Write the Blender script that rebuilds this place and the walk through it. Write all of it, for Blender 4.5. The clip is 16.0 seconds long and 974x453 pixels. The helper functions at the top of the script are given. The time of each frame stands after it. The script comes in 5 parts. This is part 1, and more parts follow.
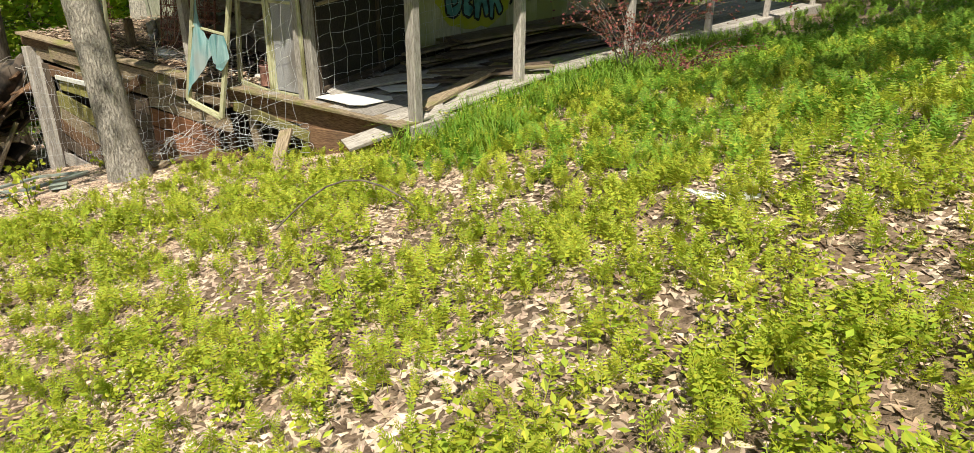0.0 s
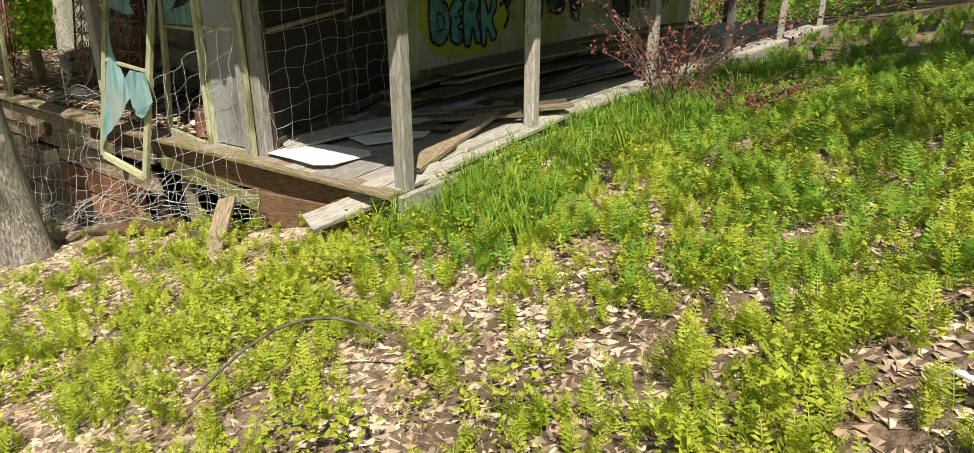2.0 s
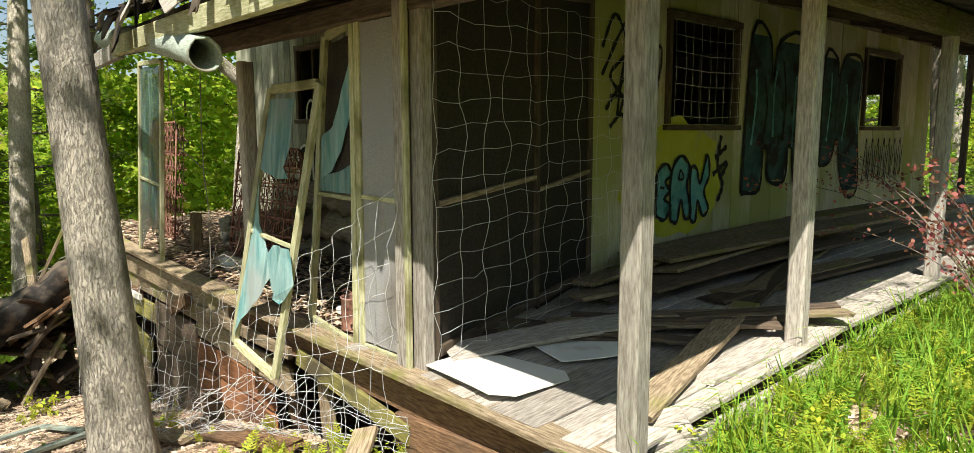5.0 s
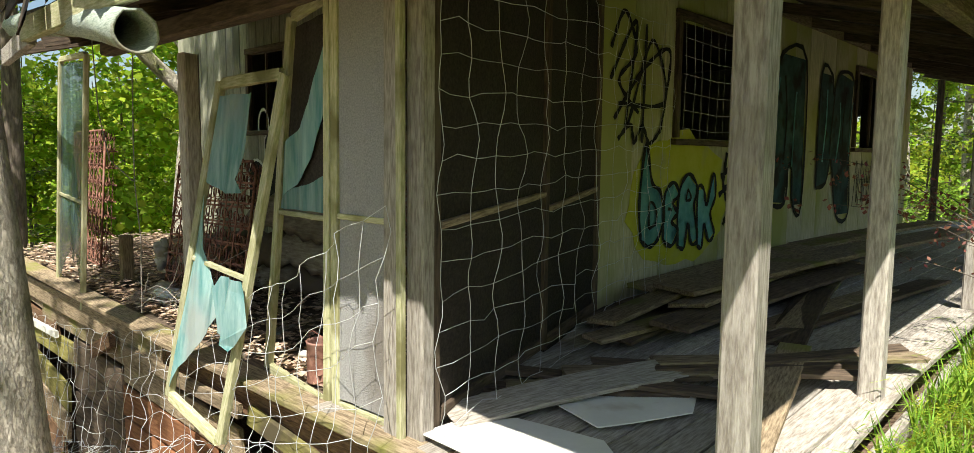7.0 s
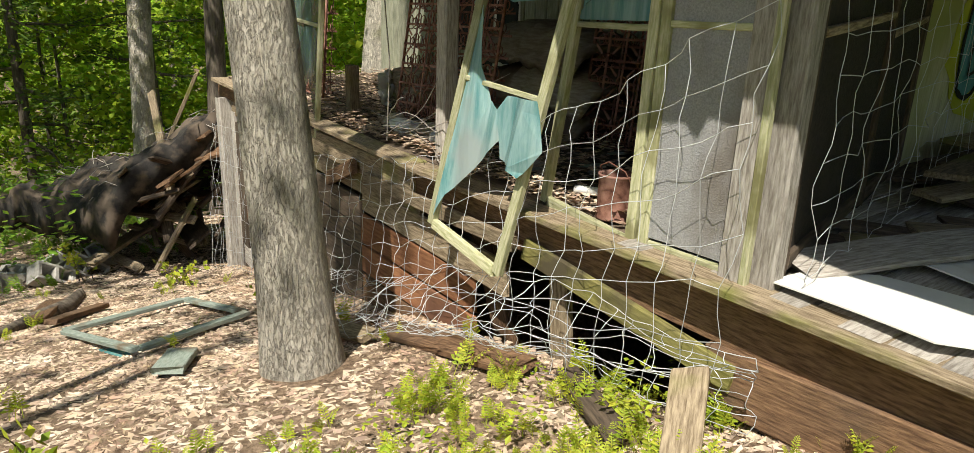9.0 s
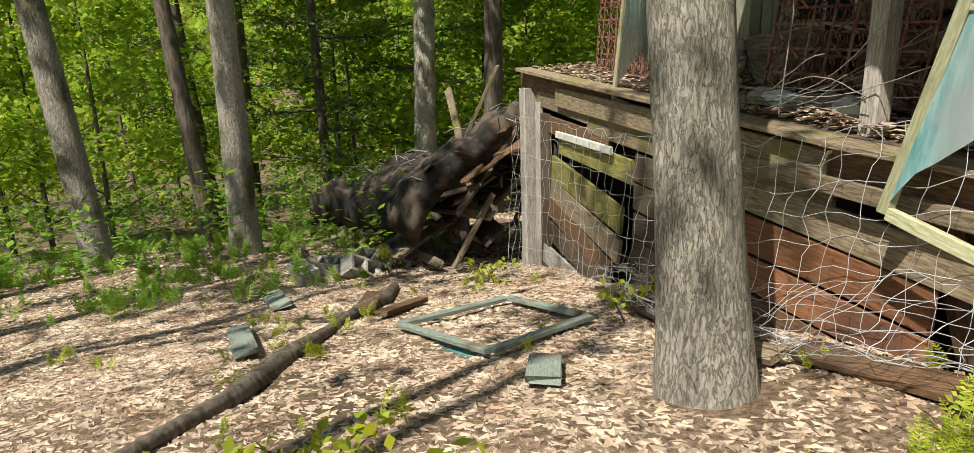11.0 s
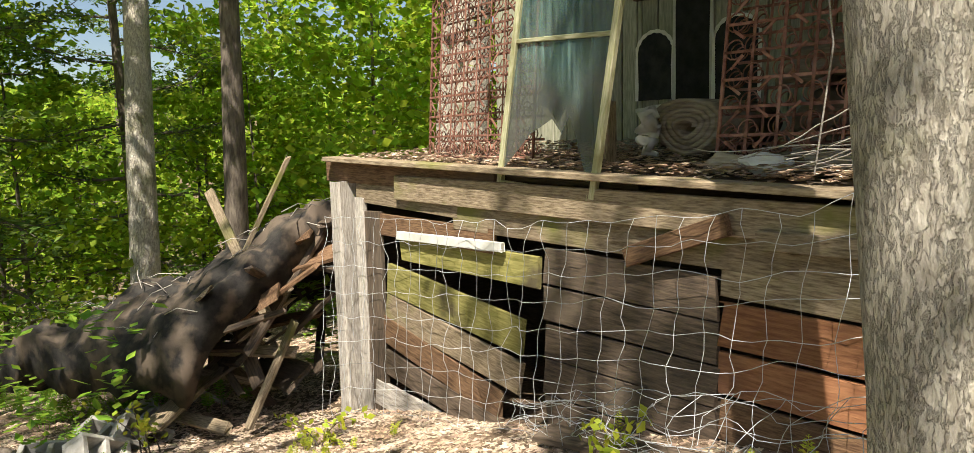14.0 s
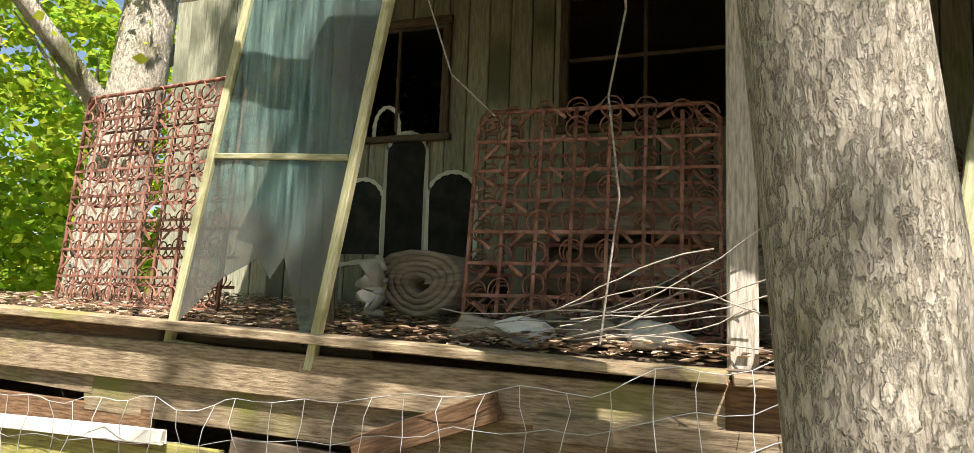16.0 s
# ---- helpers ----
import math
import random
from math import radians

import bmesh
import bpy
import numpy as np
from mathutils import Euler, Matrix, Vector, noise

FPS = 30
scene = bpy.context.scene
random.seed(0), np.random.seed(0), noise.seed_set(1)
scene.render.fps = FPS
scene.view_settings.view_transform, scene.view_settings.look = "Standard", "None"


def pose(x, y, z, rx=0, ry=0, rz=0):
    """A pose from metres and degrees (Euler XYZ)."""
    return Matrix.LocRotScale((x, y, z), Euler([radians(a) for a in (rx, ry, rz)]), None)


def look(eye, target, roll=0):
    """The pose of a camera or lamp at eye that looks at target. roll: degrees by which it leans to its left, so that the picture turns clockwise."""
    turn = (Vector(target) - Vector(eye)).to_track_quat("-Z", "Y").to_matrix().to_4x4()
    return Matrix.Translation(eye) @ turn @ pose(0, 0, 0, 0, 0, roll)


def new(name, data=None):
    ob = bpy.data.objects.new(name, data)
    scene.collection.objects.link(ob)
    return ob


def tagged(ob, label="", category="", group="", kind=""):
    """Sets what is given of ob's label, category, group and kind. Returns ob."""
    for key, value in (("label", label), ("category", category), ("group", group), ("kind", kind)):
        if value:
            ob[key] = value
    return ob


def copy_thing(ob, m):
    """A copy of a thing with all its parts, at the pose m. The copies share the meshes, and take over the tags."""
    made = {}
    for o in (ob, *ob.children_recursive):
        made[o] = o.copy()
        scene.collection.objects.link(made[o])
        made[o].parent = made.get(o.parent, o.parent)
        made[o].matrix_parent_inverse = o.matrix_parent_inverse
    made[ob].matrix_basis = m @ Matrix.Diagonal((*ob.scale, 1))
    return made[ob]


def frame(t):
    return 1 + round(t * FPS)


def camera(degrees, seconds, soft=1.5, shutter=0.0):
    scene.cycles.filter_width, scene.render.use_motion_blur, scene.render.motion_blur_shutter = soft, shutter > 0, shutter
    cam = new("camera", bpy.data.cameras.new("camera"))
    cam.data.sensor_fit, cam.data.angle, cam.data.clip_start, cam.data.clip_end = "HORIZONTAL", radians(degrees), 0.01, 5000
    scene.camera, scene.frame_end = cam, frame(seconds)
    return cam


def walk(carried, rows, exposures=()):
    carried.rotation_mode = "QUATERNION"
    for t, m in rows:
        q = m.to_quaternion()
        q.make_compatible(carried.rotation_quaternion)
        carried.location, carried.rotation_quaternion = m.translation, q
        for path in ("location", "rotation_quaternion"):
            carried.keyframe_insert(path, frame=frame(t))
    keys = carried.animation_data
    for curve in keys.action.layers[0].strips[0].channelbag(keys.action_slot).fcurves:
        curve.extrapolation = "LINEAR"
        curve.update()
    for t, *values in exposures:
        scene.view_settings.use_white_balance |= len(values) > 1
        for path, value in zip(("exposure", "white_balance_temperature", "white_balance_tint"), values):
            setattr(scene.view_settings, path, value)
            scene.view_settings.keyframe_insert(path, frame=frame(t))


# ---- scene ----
cam = camera(69.7, 16.0, soft=0.6)
METRES, EYE, TILT, LEAN, TURN = 9.3, 1.586, -22.5, 0.0, 38.0
ROWS = [
    (0.0, 0.0, 0.0, 0.0, -0.0, 0.0, 0.0),
    (0.5, -0.0103, 0.0419, 0.0151, -1.84, 1.19, 0.59),
    (1.0, -0.0182, 0.0884, 0.0299, -2.28, 1.3, 0.87),
    (1.5, -0.0243, 0.1294, 0.0439, -2.13, 1.17, 1.07),
    (2.0, -0.0312, 0.1688, 0.0539, -2.53, 1.8, 1.3),
    (2.5, -0.0314, 0.2117, 0.0687, -2.82, 3.59, 1.54),
    (3.0, -0.0371, 0.247, 0.081, -2.62, 6.66, 1.53),
    (3.5, -0.0427, 0.2814, 0.0958, -1.37, 10.42, 1.09),
    (4.0, -0.0484, 0.308, 0.109, 1.24, 13.8, -0.06),
    (4.5, -0.0609, 0.315, 0.1114, 4.76, 15.43, -1.66),
    (5.0, -0.0768, 0.3204, 0.1085, 8.9, 14.61, -3.48),
    (7.5, -0.158, 0.4279, 0.1276, -0.12, 17.48, -3.6),
    (8.0, -0.1823, 0.4203, 0.1106, 2.81, 13.28, -4.87),
    (8.5, -0.1964, 0.4279, 0.11, 8.11, 8.52, -6.17),
    (9.0, -0.2062, 0.4272, 0.1127, 14.76, 5.0, -8.18),
    (9.5, -0.2224, 0.4355, 0.105, 22.94, 2.47, -10.37),
    (10.0, -0.2459, 0.4421, 0.1004, 30.88, 0.52, -12.21),
    (12.5, -0.4328, 0.5052, 0.0906, 29.32, 8.81, -7.64),
    (13.0, -0.4606, 0.5151, 0.0932, 23.78, 11.28, -6.09),
    (13.5, -0.4833, 0.5291, 0.0934, 16.99, 13.14, -4.2),
    (14.0, -0.4943, 0.5609, 0.0968, 9.59, 15.07, -2.34),
    (14.5, -0.5074, 0.5825, 0.1024, 1.67, 17.64, -0.42),
    (15.0, -0.5196, 0.6067, 0.1094, -5.65, 20.44, 1.58),
    (15.5, -0.5179, 0.6358, 0.1177, -11.77, 24.03, 3.27),
    (16.0, -0.5242, 0.6472, 0.126, -17.3, 27.92, 4.89),
]
walk(cam, [(t, look((-3.52, 2.395, 1.23), (-4.842, 3.882, 1.024), 1.8) if t == 7.5 else pose(0, 0, EYE, TILT, LEAN, TURN) @ pose(METRES * x, METRES * y, METRES * z, 90 + pitch, roll, yaw)) for t, x, y, z, yaw, pitch, roll in ROWS],
     [(0.0, 0.38, 6900, 8), (3.5, 0.3, 6900, 8), (5.0, 0.8, 6800, 8), (7.5, 0.9, 6700, 8), (8.2, 0.45, 6800, 8), (9.5, 0.36, 6700, 8), (10.0, 0.15, 6700, 8), (12.5, 0.52, 6800, 8), (14.0, 0.85, 6900, 10), (16.0, 1.22, 6900, 13)])

# ---- light ----
world = bpy.data.worlds.new("sky")
scene.world = world
world.use_nodes = True
SUN_EL, SUN_DIR = 57.0, Vector((0.6, -0.8, 0))
wn = world.node_tree
sky = wn.nodes.new("ShaderNodeTexSky")
sky.sky_type, sky.sun_disc = "NISHITA", False
sky.sun_elevation, sky.sun_rotation = radians(SUN_EL), math.atan2(SUN_DIR.x, SUN_DIR.y)
wn.links.new(sky.outputs[0], wn.nodes["Background"].inputs[0])
wn.nodes["Background"].inputs[1].default_value = 0.072
sun = new("sun", bpy.data.lights.new("sun", "SUN"))
sun.data.energy, sun.data.angle, sun.data.color = 5.0, radians(0.53), (1.0, 0.95, 0.86)
to_sun = Vector((SUN_DIR.x * math.cos(radians(SUN_EL)), SUN_DIR.y * math.cos(radians(SUN_EL)), math.sin(radians(SUN_EL))))
sun.matrix_basis = look((6, -5, 14), Vector((6, -5, 14)) - to_sun)

rng = random.Random(7)
nrng = np.random.default_rng(11)


# ---- materials ----
def material(name, c1, c2, scale=6.0, stretch=(1, 1, 1), rough=0.85, bump=0.4, c3=None, c3_at=0.6, c3_scale=1.2, metal=0.0,
             detail=6.0, island=0.0, vary=0.25, space="Object", fine=1.0):
    """Two tones mixed by stretched noise, a third in large stains, varied object by object."""
    m = bpy.data.materials.new(name)
    m.use_nodes = True
    n, l = m.node_tree.nodes, m.node_tree.links
    p = n["Principled BSDF"]
    co = n.new("ShaderNodeTexCoord")
    info = n.new("ShaderNodeObjectInfo")
    off = n.new("ShaderNodeVectorMath")
    off.operation = "MULTIPLY_ADD"
    off.inputs[1].default_value = (1, 1, 1)
    rnd = n.new("ShaderNodeVectorMath")
    rnd.operation = "SCALE"
    rnd.inputs[0].default_value = (37, 17, 53)
    l.new(info.outputs["Random"], rnd.inputs["Scale"])
    l.new(co.outputs[space], off.inputs[0])
    l.new(rnd.outputs[0], off.inputs[2])
    mp = n.new("ShaderNodeMapping")
    mp.inputs["Scale"].default_value = stretch
    l.new(off.outputs[0], mp.inputs["Vector"])
    t1 = n.new("ShaderNodeTexNoise")
    t1.inputs["Scale"].default_value, t1.inputs["Detail"].default_value, t1.inputs["Roughness"].default_value = scale, detail, 0.65
    l.new(mp.outputs[0], t1.inputs["Vector"])
    r1 = n.new("ShaderNodeMapRange")
    r1.inputs["From Min"].default_value, r1.inputs["From Max"].default_value = 0.36, 0.64
    l.new(t1.outputs[0], r1.inputs[0])
    mix = n.new("ShaderNodeMix")
    mix.data_type = "RGBA"
    mix.inputs[6].default_value, mix.inputs[7].default_value = (*c1, 1), (*c2, 1)
    l.new(r1.outputs[0], mix.inputs[0])
    col = mix.outputs[2]
    if c3:
        t3 = n.new("ShaderNodeTexNoise")
        t3.inputs["Scale"].default_value, t3.inputs["Detail"].default_value = c3_scale, 5
        l.new(off.outputs[0], t3.inputs["Vector"])
        r3 = n.new("ShaderNodeMapRange")
        r3.inputs["From Min"].default_value, r3.inputs["From Max"].default_value = c3_at - 0.06, c3_at + 0.08
        l.new(t3.outputs[0], r3.inputs[0])
        m3 = n.new("ShaderNodeMix")
        m3.data_type = "RGBA"
        l.new(r3.outputs[0], m3.inputs[0])
        l.new(col, m3.inputs[6])
        m3.inputs[7].default_value = (*c3, 1)
        col = m3.outputs[2]
    hs = n.new("ShaderNodeHueSaturation")
    mr = n.new("ShaderNodeMapRange")
    mr.inputs["To Min"].default_value, mr.inputs["To Max"].default_value = 1 - vary, 1 + vary
    if island:
        geo = n.new("ShaderNodeNewGeometry")
        l.new(geo.outputs["Random Per Island"], mr.inputs[0])
        mh = n.new("ShaderNodeMapRange")
        mh.inputs["To Min"].default_value, mh.inputs["To Max"].default_value = 0.5 - island, 0.5 + island
        wn2 = n.new("ShaderNodeTexWhiteNoise")
        wn2.noise_dimensions = "1D"
        l.new(geo.outputs["Random Per Island"], wn2.inputs["W"])
        l.new(wn2.outputs[0], mh.inputs[0])
        l.new(mh.outputs[0], hs.inputs["Hue"])
    else:
        l.new(info.outputs["Random"], mr.inputs[0])
    l.new(mr.outputs[0], hs.inputs["Value"])
    l.new(col, hs.inputs["Color"])
    l.new(hs.outputs[0], p.inputs["Base Color"])
    p.inputs["Roughness"].default_value, p.inputs["Metallic"].default_value = rough, metal
    p.inputs["Specular IOR Level"].default_value = 0.25
    if bump:
        b = n.new("ShaderNodeBump")
        b.inputs["Strength"].default_value, b.inputs["Distance"].default_value = bump, 0.01 * fine
        l.new(t1.outputs[0], b.inputs["Height"])
        l.new(b.outputs[0], p.inputs["Normal"])
    return m


def leafy(name, c1, c2, through_light=0.45, island=0.03, vary=0.35):
    """Leaf material that lets light through."""
    m = material(name, c1, c2, 3.0, rough=0.55, bump=0, island=island, vary=vary)
    n, l = m.node_tree.nodes, m.node_tree.links
    p, out = n["Principled BSDF"], n["Material Output"]
    tr = n.new("ShaderNodeBsdfTranslucent")
    l.new(p.inputs["Base Color"].links[0].from_socket, tr.inputs[0])
    mx = n.new("ShaderNodeMixShader")
    mx.inputs[0].default_value = through_light
    l.new(p.outputs[0], mx.inputs[1])
    l.new(tr.outputs[0], mx.inputs[2])
    l.new(mx.outputs[0], out.inputs[0])
    return m


GRAIN = (2.0, 16, 16)
M_GREY = material("weathered_wood", (0.25, 0.22, 0.19), (0.52, 0.485, 0.44), 6, GRAIN, c3=(0.17, 0.15, 0.12), c3_at=0.66)
# dark wood: real dark boards, plus those darkened for shade under the roof
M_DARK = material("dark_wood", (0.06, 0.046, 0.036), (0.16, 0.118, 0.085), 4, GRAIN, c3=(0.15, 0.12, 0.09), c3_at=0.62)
M_BROWN = material("brown_wood", (0.09, 0.05, 0.03), (0.25, 0.15, 0.085), 6, GRAIN, c3=(0.1, 0.07, 0.05), c3_at=0.6)
M_TAN = material("tan_wood", (0.15, 0.11, 0.07), (0.4, 0.32, 0.22), 6, GRAIN, c3=(0.2, 0.2, 0.06), c3_at=0.61, c3_scale=2.2)
M_RED = material("rusty_wood", (0.24, 0.1, 0.05), (0.42, 0.2, 0.1), 4, GRAIN, c3=(0.16, 0.08, 0.05), c3_at=0.6)
M_MOSS = material("mossy_wood", (0.2, 0.19, 0.05), (0.42, 0.38, 0.14), 4, GRAIN, c3=(0.12, 0.1, 0.06), c3_at=0.58, c3_scale=2.5)
M_FRAME = material("green_stained_paint", (0.33, 0.34, 0.17), (0.58, 0.56, 0.39), 6, GRAIN, c3=(0.2, 0.19, 0.09), c3_at=0.6, c3_scale=3)
M_TAR = material("tar_paper", (0.014, 0.013, 0.013), (0.042, 0.038, 0.034), 7, c3=(0.11, 0.085, 0.065), c3_at=0.52, c3_scale=5, rough=0.85, fine=3)
M_SIDING = material("algae_siding", (0.42, 0.4, 0.27), (0.6, 0.57, 0.42), 3, (6, 6, 0.5), c3=(0.4, 0.4, 0.1), c3_at=0.52, c3_scale=0.9, bump=0.2)
M_BOARDWALL = material("grey_green_boards", (0.2, 0.21, 0.155), (0.36, 0.36, 0.28), 4, (9, 9, 0.6), c3=(0.13, 0.14, 0.1), c3_at=0.6)
M_SCREEN = material("rusty_screen", (0.23, 0.23, 0.23), (0.34, 0.34, 0.35), 130, c3=(0.14, 0.12, 0.1), c3_at=0.6, bump=0.6, rough=0.7)
# near black: the porch's shade is put into this screen colour
M_SHADESCREEN = material("dark_screen", (0.018, 0.016, 0.014), (0.045, 0.036, 0.03), 60, c3=(0.06, 0.05, 0.04), c3_at=0.66, rough=0.7)
M_WIRE = material("galvanised_wire", (0.5, 0.52, 0.54), (0.72, 0.74, 0.76), 12, rough=0.4, metal=0.2, bump=0)
M_RUST = material("rust", (0.13, 0.055, 0.04), (0.34, 0.17, 0.125), 20, c3=(0.38, 0.22, 0.18), c3_at=0.62, c3_scale=5, rough=0.9)
M_BARK = material("bark", (0.46, 0.41, 0.34), (0.72, 0.67, 0.58), 22, (2.4, 2.4, 0.8), c3=(0.2, 0.2, 0.1), c3_at=0.62, c3_scale=2, bump=1.0, fine=3)
M_BARKDARK = material("dark_bark", (0.075, 0.06, 0.05), (0.22, 0.185, 0.15), 9, (2.4, 2.4, 0.5), bump=0.9, fine=2)
M_LEAF = leafy("maple_leaves", (0.26, 0.4, 0.025), (0.48, 0.62, 0.07), 0.62)
M_HEMLOCK = leafy("hemlock_needles", (0.09, 0.15, 0.03), (0.18, 0.27, 0.055), 0.45)
M_FERN = leafy("fern_fronds", (0.3, 0.38, 0.03), (0.52, 0.57, 0.07), 0.4)
M_GRASS = leafy("grass_blades", (0.15, 0.29, 0.025), (0.29, 0.45, 0.055), 0.35)
M_BARB = leafy("barberry_leaves", (0.15, 0.045, 0.035), (0.36, 0.14, 0.11), 0.3)
M_LITTER = leafy("dead_leaves", (0.36, 0.25, 0.17), (0.68, 0.55, 0.43), 0.12, island=0.02, vary=0.5)
M_SOIL = material("forest_floor", (0.1, 0.065, 0.043), (0.34, 0.245, 0.17), 26, c3=(0.11, 0.08, 0.05), c3_at=0.58, c3_scale=0.35, rough=0.95, bump=0.9, fine=3, vary=0.0)
M_PAPER = material("sun_bleached_board", (0.74, 0.73, 0.69), (0.82, 0.81, 0.78), 5, c3=(0.55, 0.5, 0.42), c3_at=0.68, c3_scale=4, bump=0.15)
M_CLOTH = material("soiled_ticking", (0.25, 0.2, 0.15), (0.46, 0.4, 0.31), 9, (1, 1, 6), c3=(0.16, 0.12, 0.09), c3_at=0.55, bump=0.5)
M_CONCRETE = material("concrete", (0.33, 0.31, 0.28), (0.5, 0.48, 0.45), 14, c3=(0.24, 0.22, 0.16), c3_at=0.62)
M_PAINT = material("green_paint_flaking", (0.2, 0.25, 0.21), (0.4, 0.45, 0.4), 8, GRAIN, c3=(0.2, 0.16, 0.11), c3_at=0.6, c3_scale=4)
M_BLACK = material("black_spray_paint", (0.012, 0.013, 0.013), (0.03, 0.032, 0.03), 8, bump=0)
M_TEAL = material("teal_spray_paint", (0.07, 0.24, 0.25), (0.16, 0.38, 0.38), 5, c3=(0.04, 0.14, 0.15), c3_at=0.6, c3_scale=6, bump=0)
M_DARKTEAL = material("dark_teal_spray_paint", (0.015, 0.045, 0.045), (0.05, 0.1, 0.1), 4, c3=(0.02, 0.02, 0.02), c3_at=0.55, c3_scale=5, bump=0)
M_WHITEPAINT = material("white_spray_paint", (0.55, 0.55, 0.5), (0.7, 0.7, 0.66), 8, bump=0)
M_YELLOW = material("yellow_spray_paint", (0.5, 0.52, 0.04), (0.6, 0.6, 0.09), 4, c3=(0.45, 0.44, 0.17), c3_at=0.6, c3_scale=3, bump=0)
M_INSIDE = material("dim_interior", (0.12, 0.11, 0.1), (0.2, 0.18, 0.16), 3)

# bark: flaky plates parted by furrows, their shadow darkened into the colour
bn, bl = M_BARK.node_tree.nodes, M_BARK.node_tree.links
bp = bn["Principled BSDF"]
bco, bmap, bvo, bno = bn.new("ShaderNodeTexCoord"), bn.new("ShaderNodeMapping"), bn.new("ShaderNodeTexNoise"), bn.new("ShaderNodeTexNoise")
bmap.inputs["Scale"].default_value = (44, 44, 13)
bno.inputs["Scale"].default_value = 26
bno.inputs["Detail"].default_value = 5
bwarp = bn.new("ShaderNodeVectorMath")
bwarp.operation = "MULTIPLY_ADD"
bwarp.inputs[1].default_value = (0.02, 0.02, 0.05)
bl.new(bco.outputs["Object"], bno.inputs["Vector"])
bl.new(bno.outputs["Color"], bwarp.inputs[0])
bl.new(bco.outputs["Object"], bwarp.inputs[2])
bl.new(bwarp.outputs[0], bmap.inputs[0])
bvo.inputs["Scale"].default_value, bvo.inputs["Detail"].default_value, bvo.inputs["Roughness"].default_value = 1.0, 5.0, 0.6
bl.new(bmap.outputs[0], bvo.inputs["Vector"])
bram = bn.new("ShaderNodeMapRange")
bram.inputs["From Max"].default_value = 0.055
bsub, babs = bn.new("ShaderNodeMath"), bn.new("ShaderNodeMath")
bsub.operation, babs.operation = "SUBTRACT", "ABSOLUTE"
bsub.inputs[1].default_value = 0.5
bl.new(bvo.outputs[0], bsub.inputs[0])
bl.new(bsub.outputs[0], babs.inputs[0])
bl.new(babs.outputs[0], bram.inputs[0])
bmx = bn.new("ShaderNodeMix")
bmx.data_type, bmx.blend_type = "RGBA", "MULTIPLY"
bmx.inputs[0].default_value = 1.0
btone = bn.new("ShaderNodeMapRange")
btone.inputs["To Min"].default_value = 0.72
bl.new(bram.outputs[0], btone.inputs[0])
bl.new(bp.inputs["Base Color"].links[0].from_socket, bmx.inputs[6])
bl.new(btone.outputs[0], bmx.inputs[7])
bl.new(bmx.outputs[2], bp.inputs["Base Color"])
bbu = bn.new("ShaderNodeBump")
bbu.inputs["Strength"].default_value, bbu.inputs["Distance"].default_value = 0.9, 0.012
bl.new(bram.outputs[0], bbu.inputs["Height"])
bl.new(bp.inputs["Normal"].links[0].from_socket, bbu.inputs["Normal"])
bl.new(bbu.outputs[0], bp.inputs["Normal"])

# torn teal film on the old storm windows: cloudy, partly see-through
M_FILM = material("torn_teal_film", (0.1, 0.27, 0.28), (0.34, 0.5, 0.5), 3, (7, 7, 0.7), c3=(0.3, 0.36, 0.36), c3_at=0.6, c3_scale=2, rough=0.35, bump=0.3)
M_FILM.node_tree.nodes["Principled BSDF"].inputs["Alpha"].default_value = 0.8
M_GLASS = material("grimy_glass", (0.03, 0.07, 0.065), (0.22, 0.36, 0.34), 3, (9, 9, 0.5), c3=(0.12, 0.13, 0.12), c3_at=0.55, rough=0.25, bump=0.05)
M_GLASS.node_tree.nodes["Principled BSDF"].inputs["Alpha"].default_value = 0.6


# ---- building blocks ----
def world_of(ob):
    return ob.matrix_basis if ob.parent is None else world_of(ob.parent) @ ob.matrix_parent_inverse @ ob.matrix_basis


def attach(ob, parent):
    ob.parent = parent
    ob.matrix_parent_inverse = world_of(parent).inverted()
    return ob


def thing(name, at, label, category, group="", kind=""):
    e = new(name)
    e.empty_display_size = 0.1
    e.matrix_basis = Matrix.Translation(at)
    return tagged(e, label, category, group, kind)


def from_lists(name, verts, faces, mat, parent=None, label="", smooth=False, m=None):
    me = bpy.data.meshes.new(name)
    me.from_pydata([tuple(v) for v in verts], [], faces)
    me.materials.append(mat)
    if smooth:
        me.polygons.foreach_set("use_smooth", [True] * len(me.polygons))
    ob = new(name, me)
    if m is not None:
        ob.matrix_basis = m
    if parent:
        attach(ob, parent)
    if label:
        ob["label"] = label
    return ob


def from_arrays(name, verts, quads, mat):
    """One mesh from a vertex array and a face array (all faces alike)."""
    me = bpy.data.meshes.new(name)
    k = quads.shape[1]
    me.vertices.add(len(verts))
    me.vertices.foreach_set("co", verts.astype(np.float32).ravel())
    me.loops.add(quads.size)
    me.loops.foreach_set("vertex_index", quads.astype(np.int32).ravel())
    me.polygons.add(len(quads))
    me.polygons.foreach_set("loop_start", np.arange(0, quads.size, k, dtype=np.int32))
    me.update(calc_edges=True)
    me.validate()
    me.materials.append(mat)
    return new(name, me)


